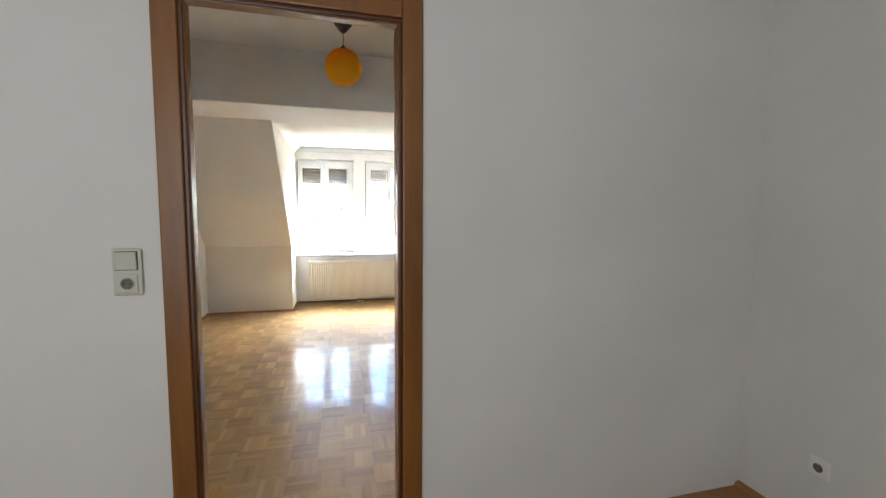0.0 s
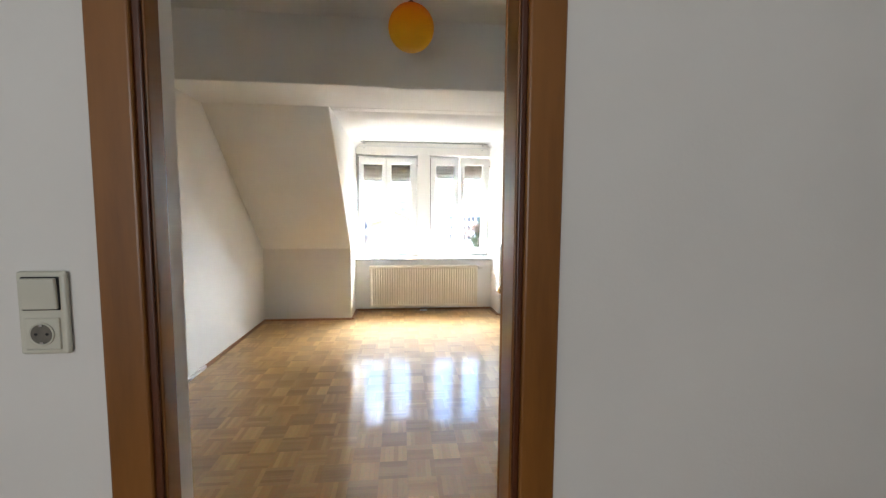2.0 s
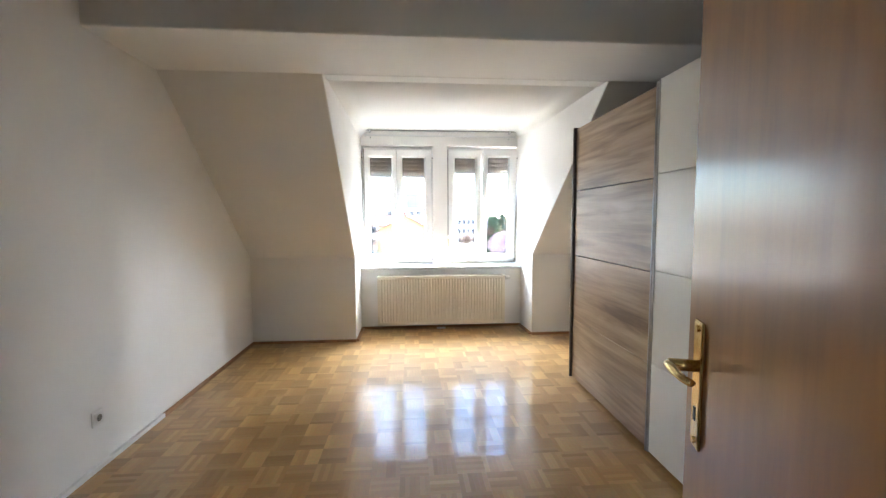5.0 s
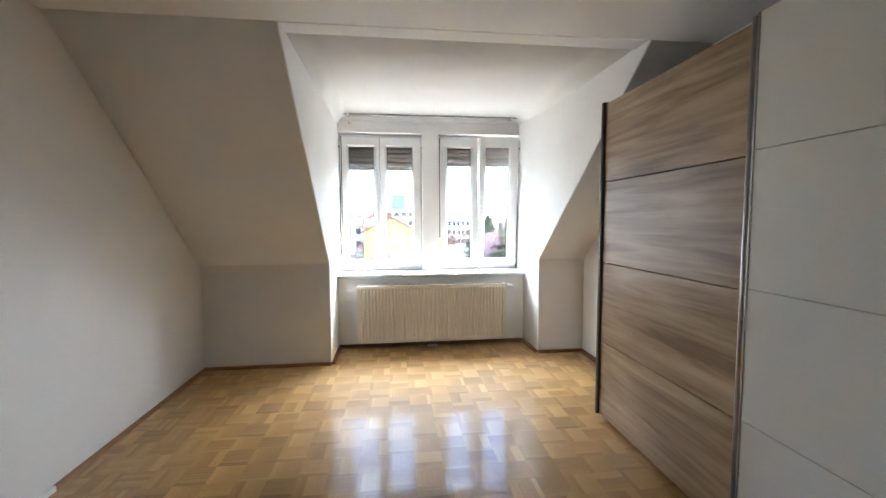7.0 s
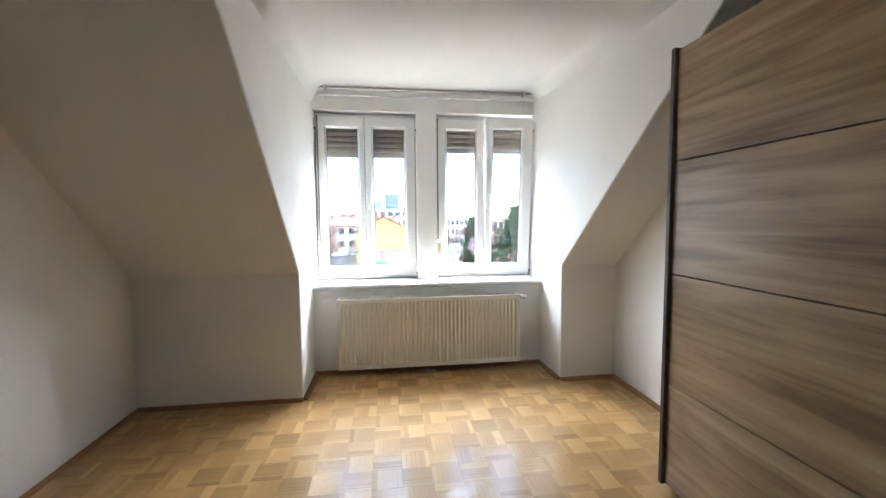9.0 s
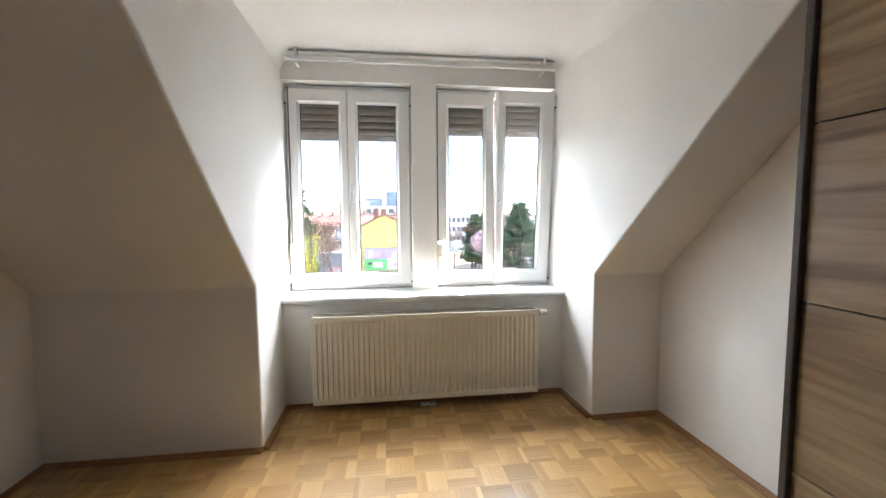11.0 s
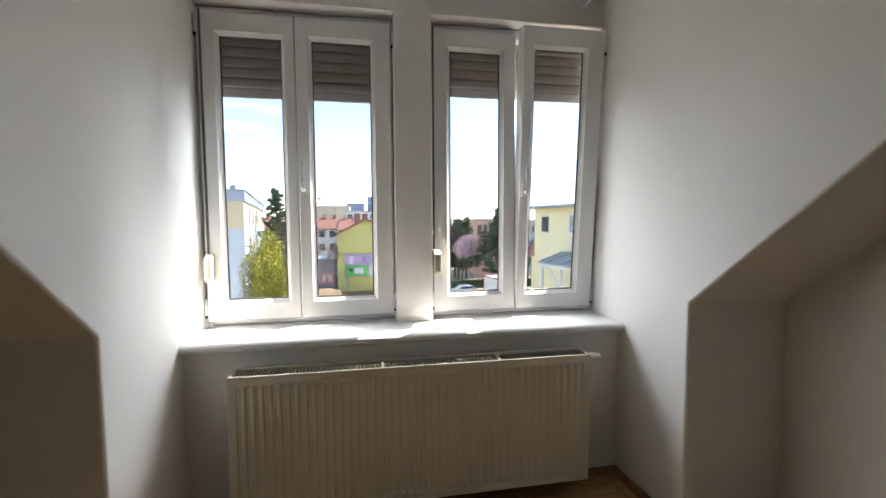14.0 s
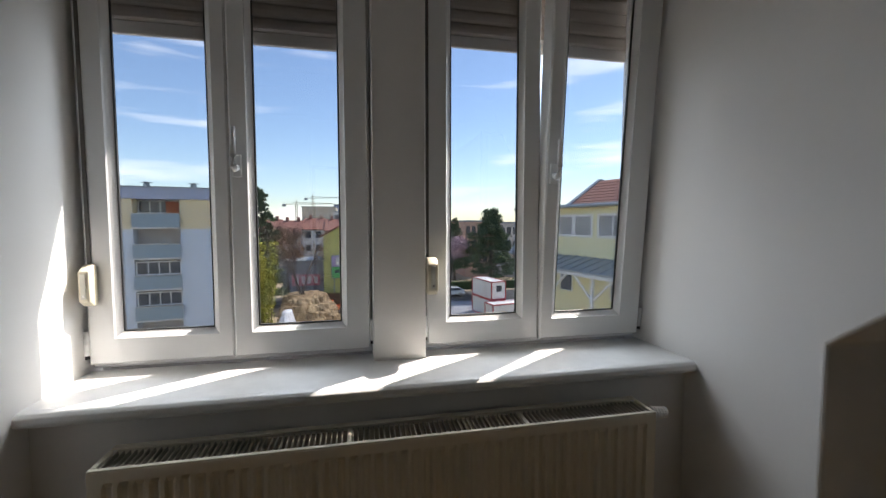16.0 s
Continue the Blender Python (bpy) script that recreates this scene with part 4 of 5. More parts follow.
for zb in (1.9, -0.5, -2.9, -5.3):
    facade_window(AM, apt, (-8.5, zb - 0.1), (-7.8, zb + 0.7), 0.0)
SM = AM @ pose(0, 0, 0, 0, 0, 90)
for zb in (1.6, -0.9, -3.4, -5.9):
    for y in (5, 9.5, 16, 20.5, 27, 31):
        facade_window(SM, apt, (y, zb - 0.4), (y + 1.2, zb + 0.9), 0.0)

# yellow gable house with a billboard
gh = base("yellow_house", (-1, 68, GZ), "bright yellow gable house with red-brown tiled roof", "house")
put("wall", prism(bmesh.new(), [(-4.9, GZ), (-4.9, -0.5), (-1.0, 1.55), (2.9, -0.5), (2.9, GZ)], 1, 62.0, 76.0), Matrix(), M_YELLOW, gh, "bright yellow gable wall")
for sx, ex in ((-5.4, -1.0), (3.4, -1.0)):
    roof = put("roof_slope", prism(bmesh.new(), [(sx, -0.78), (ex, 1.60), (ex, 1.80), (sx, -0.58)], 1, 61.6, 76.4), Matrix(), M_TILES, gh, "red-brown roof slope")
    for k in range(14):
        yy = 61.6 + k * 1.05
        put("tile_rib", prism(bmesh.new(), [(sx, -0.57), (ex, 1.81), (ex, 1.88), (sx, -0.50)], 1, yy, yy + 0.25), Matrix(), M_TILES, roof)
for x, y in ((-2.6, 65), (-1.6, 70)):
    ch = put("chimney", box(bmesh.new(), (x, y, 0), (x + 0.7, y + 0.7, 2.5), 0.02), Matrix(), M_TILES, gh)
    put("chimney_cap", box(bmesh.new(), (x - 0.1, y - 0.1, 2.5), (x + 0.8, y + 0.8, 2.62)), Matrix(), M_GREYWALL, ch)
bb = base("billboard", (-1.2, 61.8, -6.4), "large colourful billboard on the yellow gable wall", "billboard")
part("frame", box(bmesh.new(), (-3.9, 61.75, -6.4), (2.3, 61.95, -3.2), 0.03), M_GREYWALL, bb)
for lo, hi, mt in (((-3.8, -4.75), (-0.7, -3.3), M_PURPLE), ((-3.8, -6.3), (-0.7, -4.78), M_GREENP), ((-0.6, -4.75), (2.2, -3.3), M_PURPLE), ((-0.6, -6.3), (2.2, -4.78), M_WHITEWALL)):
    part("poster", box(bmesh.new(), (lo[0], 61.71, lo[1]), (hi[0], 61.745, hi[1])), mt, bb)
for lo, hi, mt in (((-3.3, -4.6), (-2.7, -3.5), M_WHITEWALL), ((-2.6, -6.0), (-1.3, -5.2), M_WHITEWALL), ((0.2, -4.4), (1.9, -3.9), M_WHITEWALL), ((0.2, -5.9), (1.9, -5.3), M_PINKP), ((-3.4, -5.6), (-2.8, -5.2), M_INK)):
    part("printed_patch", box(bmesh.new(), (lo[0], 61.68, lo[1]), (hi[0], 61.705, hi[1])), mt, bb)
cu = bpy.data.curves.new("question_mark", "FONT")
cu.body, cu.size, cu.extrude = "?", 1.3, 0.01
q_ob = new("question_mark", cu)
q_ob.matrix_world = pose(-1.5, 61.66, -4.55, 90, 0, 0)
dg = bpy.context.evaluated_depsgraph_get()
q_me = bpy.data.meshes.new_from_object(q_ob.evaluated_get(dg))
bpy.data.objects.remove(q_ob)
q_me.materials.clear()
q_me.materials.append(M_INK)
q_ob = new("question_mark", q_me)
q_ob.parent, q_ob.matrix_parent_inverse = bb, bb.matrix_world.inverted()
q_ob.matrix_basis = pose(-1.5, 61.66, -4.55, 90, 0, 0)
for x in (-3.6, 2.0):
    part("post", box(bmesh.new(), (x, 61.75, GZ), (x + 0.15, 61.9, -6.4)), M_GREYWALL, bb)

# grey shed with a red poster
sh = base("shed", (-7.5, 66, GZ), "low grey concrete shed with a red poster strip", "shed")
part("wall", box(bmesh.new(), (-10.6, 64, GZ), (-4.95, 70, -4.2)), M_GREYWALL, sh)
part("roof", box(bmesh.new(), (-10.7, 63.8, -4.2), (-4.93, 70.2, -4.0)), M_METALROOF, sh)
po = part("poster_strip", box(bmesh.new(), (-9.4, 63.92, -7.6), (-5.6, 63.99, -6.0)), M_PINKP, sh, "red and pink poster strip")
for x in (-9.0, -8.1, -7.3, -6.4):
    part("printed_patch", box(bmesh.new(), (x, 63.89, -7.3), (x + 0.5, 63.915, -6.3)), M_WHITEWALL, po)
part("dark_door", box(bmesh.new(), (-10.0, 63.93, GZ), (-5.2, 63.99, -8.6)), M_DARK, sh, "dark lower strip")


def terrace(x, y, w, zt, mt, label):
    h = base("row_house", (x + w / 2, y + 5, GZ), label, "house", "far row houses")
    part("wall", prism(bmesh.new(), [(y, GZ), (y, zt - 2.2), (y + 5, zt), (y + 10, zt - 2.2), (y + 10, GZ)], 0, x, x + w), mt, h)
    for a, b2 in ((y - 0.4, y + 5), (y + 10.4, y + 5)):
        part("roof_slope", prism(bmesh.new(), [(a, zt - 2.35), (b2, zt + 0.02), (b2, zt + 0.2), (a, zt - 2.15)], 0, x - 0.1, x + w + 0.05), M_TILES, h, "red tiled roof slope")
    for cx in (0.2, 0.7):
        part("chimney", box(bmesh.new(), (x + w * cx, y + 4.4, zt - 0.6), (x + w * cx + 0.6, y + 5.2, zt + 0.9)), M_TILES, h)
    for k in range(2):
        xx = x + w * (0.15 + 0.45 * k)
        for zz in (zt - 4.0, zt - 6.8):
            facade_window(Matrix(), h, (xx, zz), (xx + 1.1, zz + 1.4), y)


for k in range(6):
    terrace(-25.5 + 4.6 * k, 92 + 1.5 * (k % 2), 4.55, 2.1 - 0.25 * (k % 3), (M_WHITEWALL, M_SAND, M_PINKISH)[k % 3], ("pale row house with red tiled roof", "cream row house with red tiled roof", "pinkish row house with red tiled roof")[k % 3])


def block(name, lo, hi, zt, mt, label, cols, rows, top=0.9, gap=0.35, pane=None):
    x0, x1, y0, y1 = lo[0], hi[0], lo[1], hi[1]
    b = base(name, ((x0 + x1) / 2, (y0 + y1) / 2, GZ), label, "building", "far buildings")
    part("wall", box(bmesh.new(), (x0, y0, GZ), (x1, y1, zt)), mt, b)
    part("roof", box(bmesh.new(), (x0 - 0.3, y0 - 0.3, zt), (x1 + 0.3, y1 + 0.3, zt + 0.35)), M_METALROOF, b)
    w, h = (x1 - x0) / cols, 3.1
    for r in range(rows):
        for c in range(cols):
            z1 = zt - top - r * h
            part("window", box(bmesh.new(), (x0 + (c + gap / 2) * w, y0 - 0.08, z1 - 1.6), (x0 + (c + 1 - gap / 2) * w, y0 - 0.01, z1)), pane or (M_DARKGLASS if mt is not M_TOWER else M_ATTIC), b)
    return b


block("beige_block", (-28, 220), (-11.4, 240), 9.3, M_SAND, "cream concrete high block under construction", 9, 5, gap=0.5, pane=M_FAINT)
block("blue_tower", (-2.7, 330), (8.2, 345), 20.7, M_TOWER, "dark blue office tower", 7, 8)
block("blue_office", (-17, 300), (-5, 315), 14.1, M_TOWER, "dark blue office block", 8, 4)
block("white_block", (-8.7, 150), (7, 162), 5.0, M_WHITEWALL, "low white flat-roofed block", 6, 3)
block("salmon_building", (22.5, 90), (29.0, 104), 1.5, M_SALMON, "salmon coloured flat-roofed building", 5, 3)
block("grey_building", (29.3, 92), (42, 104), 1.2, M_PINKISH, "pinkish grey building with long windows", 8, 3)
block("pale_building", (16, 140), (27, 150), 1.8, M_WHITEWALL, "far white low building", 7, 3)


def crane(x, y, zt, a, b, label):
    c = base("tower_crane", (x, y, GZ), label, "crane", "tower cranes")
    bm = bmesh.new()
    for dx in (-0.5, 0.5):
        for dy in (-0.5, 0.5):
            rod(bm, (x + dx, y + dy, GZ), (x + dx, y + dy, zt), 0.14, sides=6)
    n = int((zt - GZ) / 1.6)
    for i in range(n):
        z = GZ + i * 1.6
        s = 0.5 if i % 2 else -0.5
        rod(bm, (x - s, y - 0.5, z), (x + s, y - 0.5, z + 1.6), 0.09, sides=5)
    part("mast", bm, M_STEEL, c)
    bm = bmesh.new()
    rod(bm, (a, y, zt - 0.3), (b, y, zt + 0.3), 0.16, sides=6)
    rod(bm, (a * 0.25 + x * 0.75, y, zt + 1.0), (b, y, zt + 0.5), 0.12, sides=6)
    m = 16
    for i in range(m):
        u = i / m
        xa, xb = a + (b - a) * u, a + (b - a) * (u + 0.5 / m)
        rod(bm, (xa, y, zt - 0.2 + 0.5 * u), (xb, y, zt + 0.9 - 0.3 * u), 0.08, sides=5)
    part("jib", bm, M_STEEL, c)
    part("tip", rod(bmesh.new(), (x, y, zt), (x, y, zt + 3.2), 0.35, 0.1, 6), M_STEEL, c)
    part("counterweight", box(bmesh.new(), (a - 0.4, y - 0.5, zt - 1.6), (a + 1.6, y + 0.5, zt - 0.2)), M_GREYWALL, c)


crane(-36.2, 260, 12.6, -43.6, -15.4, "far tower crane with long level jib")
crane(-31.0, 300, 18.6, -36.0, -10.8, "far tower crane above the roofs")


# ---- plants ----
def leaves(name, clumps, per, size, mat, parent, seed, flat=1.0, label=""):
    """Many small leaf faces scattered in clumps (x, y, z, radius)."""
    r = random.Random(seed)
    vv, ff = [], []
    for cx, cy, cz, cr in clumps:
        for _ in range(per):
            d = Vector((r.gauss(0, 1), r.gauss(0, 1), r.gauss(0, flat))).normalized() * cr * r.random() ** 0.45
            d.z *= flat
            p = Vector((cx, cy, cz)) + d
            u = Vector((r.uniform(-1, 1), r.uniform(-1, 1), r.uniform(-1, 1))).normalized()
            w = u.cross(Vector((r.uniform(-1, 1), r.uniform(-1, 1), r.uniform(-1, 1)))).normalized()
            s = size * r.uniform(0.6, 1.4)
            k = len(vv)
            vv += [p - u * s, p + w * s * 0.55, p + u * s, p - w * s * 0.55]
            ff.append((k, k + 1, k + 2, k + 3))
    me = bpy.data.meshes.new(name)
    me.from_pydata([tuple(v) for v in vv], [], ff)
    me.materials.append(mat)
    o = new(name, me)
    o.parent, o.matrix_parent_inverse = parent, parent.matrix_world.inverted()
    return tagged(o, label) if label else o


def limbs(bm, start, way, length, r0, depth, rnd, spread=0.6, ends=None):
    end = start + way * length
    mid = (start + end) / 2 + Vector((rnd.uniform(-1, 1), rnd.uniform(-1, 1), rnd.uniform(-1, 1))) * length * 0.06
    tube(bm, [start, mid, end], [r0, r0 * 0.82, r0 * 0.62], 6)
    if ends is not None and depth <= 1:
        ends.append(end)
    if depth:
        for _ in range(rnd.choice((2, 3, 3))):
            d = (way + Vector((rnd.uniform(-1, 1), rnd.uniform(-1, 1), rnd.uniform(-0.3, 0.8))) * spread).normalized()
            limbs(bm, start + (end - start) * rnd.uniform(0.6, 1.0), d, length * rnd.uniform(0.55, 0.8), r0 * 0.55, depth - 1, rnd, spread, ends)


def conifer(x, y, z0, z1, rad, seed, label, low=0.2):
    r = random.Random(seed)
    t = base("conifer", (x, y, z0), label, "tree", "conifers outside")
    part("trunk", tube(bmesh.new(), [(x, y, z0), (x + 0.1, y, (z0 + z1) / 2), (x, y, z1)], [0.28, 0.18, 0.03], 8), M_BARK, t)
    clumps = []
    h = z1 - z0
    bm = bmesh.new()
    for i in range(int(h * 5.5)):
        u = low + (0.99 - low) * i / int(h * 5.5)
        reach = rad * min(1.0, 1.15 * (1 - u) ** 0.62) * r.uniform(0.55, 1.12) + 0.12
        a = i * 2.4 + r.uniform(-0.4, 0.4)
        c, s, z, rise = math.cos(a), math.sin(a), z0 + u * h, r.uniform(-0.12, 0.25)
        tube(bm, [(x, y, z), (x + c * reach * 0.9, y + s * reach * 0.9, z + rise * reach)], [0.05, 0.015], 5)
        for q in (0.3, 0.5, 0.65, 0.8, 0.92, 1.03):
            side = r.uniform(-0.35, 0.35) * reach
            clumps.append((x + c * reach * q - s * side, y + s * reach * q + c * side, z + rise * reach * q + r.uniform(-0.35, 0.4), (0.14 + 0.10 * reach) * r.uniform(0.6, 1.3)))
    part("branches", bm, M_BARK, t)
    leaves("crown", clumps, 44, 0.10, M_NEEDLE, t, seed, 0.85, "dark green needle crown")


def broadleaf(name, x, y, z0, z1, rad, mat, seed, label, per=70, size=0.11, depth=4, category="tree"):
    r = random.Random(seed)
    t = base(name, (x, y, z0), label, category)
    ends = []
    bm = bmesh.new()
    limbs(bm, Vector((x, y, z0)), Vector((0.05, 0, 1)), (z1 - z0) * 0.42, 0.16, depth, r, 0.55, ends)
    part("trunk", bm, M_BARK, t)
    clumps = [(p.x, p.y, min(p.z, z1 - 0.3), rad * 0.30) for p in ends]
    if len(clumps) > 70:
        clumps = r.sample(clumps, 70)
    if per:
        leaves("crown", clumps, per, size, mat, t, seed)
    return t


conifer(-11.3, 55, GZ, 5.2, 2.8, 11, "tall dark green spruce beside the apartment block")
def pine(x, y, z0, z1, rad, seed, label, bare=0.22):
    """A broad pine: a bare foot of trunk, then limbs in loose tiers that bear rounded pads of needles."""
    r = random.Random(seed)
    t = base("pine_tree", (x, y, z0), label, "tree", "pines on the street")
    part("trunk", tube(bmesh.new(), [(x, y, z0), (x + 0.15, y, z0 + 0.5 * (z1 - z0)), (x, y, z1 - 0.2)], [0.30, 0.20, 0.04], 8), M_BARK, t)
    clumps, bm, h = [], bmesh.new(), z1 - z0
    for i in range(74):
        u = bare + (0.98 - bare) * (i / 74) ** 0.92
        v = (u - bare) / (1 - bare)
        reach = rad * (0.07 + 0.93 * (1 - v) ** 0.95 * min(1.0, 0.6 + 2.4 * v)) * r.uniform(0.62, 1.12)
        a = i * 2.4 + r.uniform(-0.5, 0.5)
        c, s, z, rise = math.cos(a), math.sin(a), z0 + u * h, r.uniform(0.0, 0.28)
        tube(bm, [(x, y, z), (x + c * reach * 0.55, y + s * reach * 0.55, z + rise * reach * 0.4), (x + c * reach * 0.95, y + s * reach * 0.95, z + rise * reach)], [0.06, 0.04, 0.015], 5)
        for q in (0.45, 0.68, 0.86, 1.0):
            side = r.uniform(-0.28, 0.28) * reach
            clumps.append((x + c * reach * q - s * side, y + s * reach * q + c * side, z + rise * reach * q + r.uniform(-0.1, 0.35), r.uniform(0.45, 0.85)))
    part("branches", bm, M_BARK, t)
    leaves("crown", clumps, 90, 0.14, M_NEEDLE, t, seed, 0.7, "dark green needle crown in loose pads")


pine(20.5, 66.4, GZ, 3.2, 6.3, 12, "broad dark green pine above the site containers")
pine(16.2, 80.0, GZ, 1.6, 3.4, 13, "dark green pine beside the pink tree")
conifer(19.0, 85, GZ, 2.2, 3.4, 14, "far dark green pine")
conifer(17.2, 88, GZ, 0.6, 3.0, 15, "far dark green spruce")
broadleaf("cherry_tree", 14.3, 68.3, GZ, -1.9, 4.6, M_PINK, 21, "pink blossoming tree beside the pines", 130, 0.13)
broadleaf("bare_tree", -6.6, 52, GZ, 0.6, 3.0, M_TWIG, 22, "bare reddish tree with thin branches", 9, 0.09, 5)
broadleaf("bare_tree", -11.0, 78, GZ, 0.8, 4.0, M_TWIG, 24, "far bare reddish tree", 40, 0.14, 5)
broadleaf("bare_tree", 12.0, 80, GZ, -0.8, 3.4, M_TWIG, 25, "far bare tree with brown twigs", 30, 0.13, 5)

broadleaf("bare_tree", -3.4, 70, GZ, -0.6, 3.0, M_TWIG, 26, "bare brown tree behind the shed", 30, 0.12, 5)
broadleaf("bare_tree", -9.4, 60, GZ, -0.4, 3.0, M_TWIG, 27, "bare tree with reddish twigs beside the shed", 34, 0.11, 5)

# spring shrub: upright wands full of yellow leaves
shrub = base("forsythia_shrub", (-5.4, 25, GZ), "tall yellow blossoming shrub with upright wands", "shrub")
r = random.Random(31)
bm, cl = bmesh.new(), []
for k in range(46):
    a, q = r.uniform(0, 6.28), r.uniform(0.1, 1.35) ** 0.9
    top = Vector((-5.4 + q * math.cos(a), 25 + q * math.sin(a), 0.55 - 0.55 * q + r.uniform(-1.6, 0.2)))
    foot = Vector((-5.4 + 0.35 * q * math.cos(a), 25 + 0.35 * q * math.sin(a), GZ))
    tube(bm, [foot, foot.lerp(top, 0.5) + Vector((r.uniform(-.2, .2), r.uniform(-.2, .2), 0)), top], [0.05, 0.035, 0.008], 5)
    for s in range(10):
        c = foot.lerp(top, 1 - 0.06 * s)
        cl.append((c.x, c.y, c.z, 0.30))
part("stems", bm, M_TWIG, shrub, "brown upright stems")
leaves("blossom", cl, 58, 0.062, M_SPRING, shrub, 32, 1.3, "yellow-green blossom and leaves")

hedge = base("hedge", (15, 74, GZ), "dark clipped hedge along the street", "hedge")
leaves("hedge_leaves", [(4 + 0.8 * k, 74, GZ + 0.9, 1.0) for k in range(40)], 90, 0.16, M_HEDGE, hedge, 41)
part("hedge_core", box(bmesh.new(), (3.5, 73.5, GZ), (35, 74.5, GZ + 1.3)), M_HEDGE, hedge)


# ---- building site ----
def site_container(m, label):
    c = base("site_container", m, label, "container", "stacked site containers")
    put("body", box(bmesh.new(), (0.08, 0.08, 0.1), (5.92, 2.32, 2.5)), m, M_OUTWHITE, c, "white sheet metal body")
    for x in (0, 5.86):
        for y in (0, 2.26):
            put("corner_post", box(bmesh.new(), (x, y, 0), (x + 0.14, y + 0.14, 2.6)), m, M_RED, c, "red corner post")
    for z in (0, 2.46):
        for y in (0.0, 2.27):
            put("long_beam", box(bmesh.new(), (0.14, y, z), (5.86, y + 0.13, z + 0.14)), m, M_RED, c)
        for x in (0.0, 5.87):
            put("short_beam", box(bmesh.new(), (x, 0.14, z), (x + 0.13, 2.26, z + 0.14)), m, M_RED, c)
    put("roof", box(bmesh.new(), (0.1, 0.1, 2.5), (5.9, 2.3, 2.56)), m, M_OUTWHITE, c)
    facade_window(m @ pose(0, 0, 0, 0, 0, 90), c, (0.8, 1.1), (1.7, 2.0), -5.95)
    return c


SMALL = Matrix.Scale(0.87, 4)
site_container(pose(14.62, 56.33, GZ + 2.29, 0, 0, -78.4) @ SMALL, "white upper site container with red edges")
site_container(pose(14.62, 56.33, GZ, 0, 0, -78.4) @ SMALL, "white lower site container with red edges")
site_container(pose(14.95, 48.5, GZ, 0, 0, 10) @ SMALL, "white single site container with red edges")

fence = base("board_fence", (-3.5, 60.3, GZ), "brown wooden board fence round the site", "fence")
proto = None
for k in range(60):
    x = -9.0 + 0.18 * k
    if proto is None:
        proto = part("board", box(bmesh.new(), (0, 0, 0), (0.165, 0.03, 2.35)), M_FENCE, fence)
        proto.location = (x, 60.3, GZ)
    else:
        o = new("board", proto.data)
        o.parent, o.matrix_parent_inverse = fence, proto.matrix_parent_inverse.copy()
        o.location = (x, 60.3 + 0.02 * (k % 2), GZ - 0.05 * (k % 3))
part("rail", box(bmesh.new(), (-9.0, 60.34, GZ + 1.8), (1.8, 60.40, GZ + 1.9)), M_FENCE, fence)



def heap(name, x, y, wide, deep, high, steps, rough, mat, label, category, smooth=False):
    """A heap of dug-out ground with worn ledges; rough sets how lumpy its sides are."""
    bm = bmesh.new()
    bmesh.ops.create_icosphere(bm, subdivisions=5, radius=1.0)
    for v in bm.verts:
        k = noise.noise(v.co * 1.3 + Vector((x, y, 0))) * 0.22 + rough * (noise.noise(v.co * 5) * 0.09 + noise.noise(v.co * 13) * 0.05)
        up = max(v.co.z, -0.05) * (1 + k)
        if steps:
            up = 0.5 * up + 0.5 * (math.floor(up * steps) + min(1.0, 2.5 * (up * steps % 1))) / steps
        v.co = Vector((x + v.co.x * wide * (1 + k), y + v.co.y * deep * (1 + k), GZ + min(up, 0.86 + 0.2 * k) * high))
    return tagged(part(name, bm, mat, None, "", smooth), label, category)


heap("earth_mound", -5.9, 52, 3.3, 3.2, 4.3, 6, 1.0, M_EARTH, "brown heap of excavated earth with worn ledges", "earth heap")
heap("covered_heap", -7.35, 47.2, 0.85, 1.5, 3.3, 0, 0.5, M_SHEET, "earth heap covered with a white plastic sheet", "covered heap", True)

ex = base("excavator", (-3.6, 58.5, GZ), "small orange excavator standing by the fence", "excavator")
for y in (57.8, 59.0):
    part("track", box(bmesh.new(), (-4.7, y - 0.2, GZ), (-2.6, y + 0.2, GZ + 0.55), 0.2, 3), M_DARK, ex, "dark crawler track")
part("body", box(bmesh.new(), (-4.5, 57.7, GZ + 0.5), (-2.7, 59.1, GZ + 1.05), 0.12, 2), M_ORANGE, ex)
cab = part("cab", box(bmesh.new(), (-4.1, 57.75, GZ + 1.05), (-3.4, 58.6, GZ + 1.75), 0.1, 2), M_ORANGE, ex)
part("cab_window", box(bmesh.new(), (-3.98, 57.72, GZ + 1.15), (-3.52, 57.745, GZ + 1.62)), M_DARKGLASS, cab)
part("boom", tube(bmesh.new(), [(-2.8, 58.4, GZ + 0.9), (-2.1, 58.4, GZ + 1.6), (-1.3, 58.4, GZ + 1.5), (-0.7, 58.4, GZ + 0.9)], [0.16, 0.14, 0.11, 0.09], 8), M_ORANGE, ex)
part("bucket", box(bmesh.new(), (-0.95, 58.1, GZ + 0.4), (-0.45, 58.7, GZ + 0.9), 0.1), M_DARK, ex)


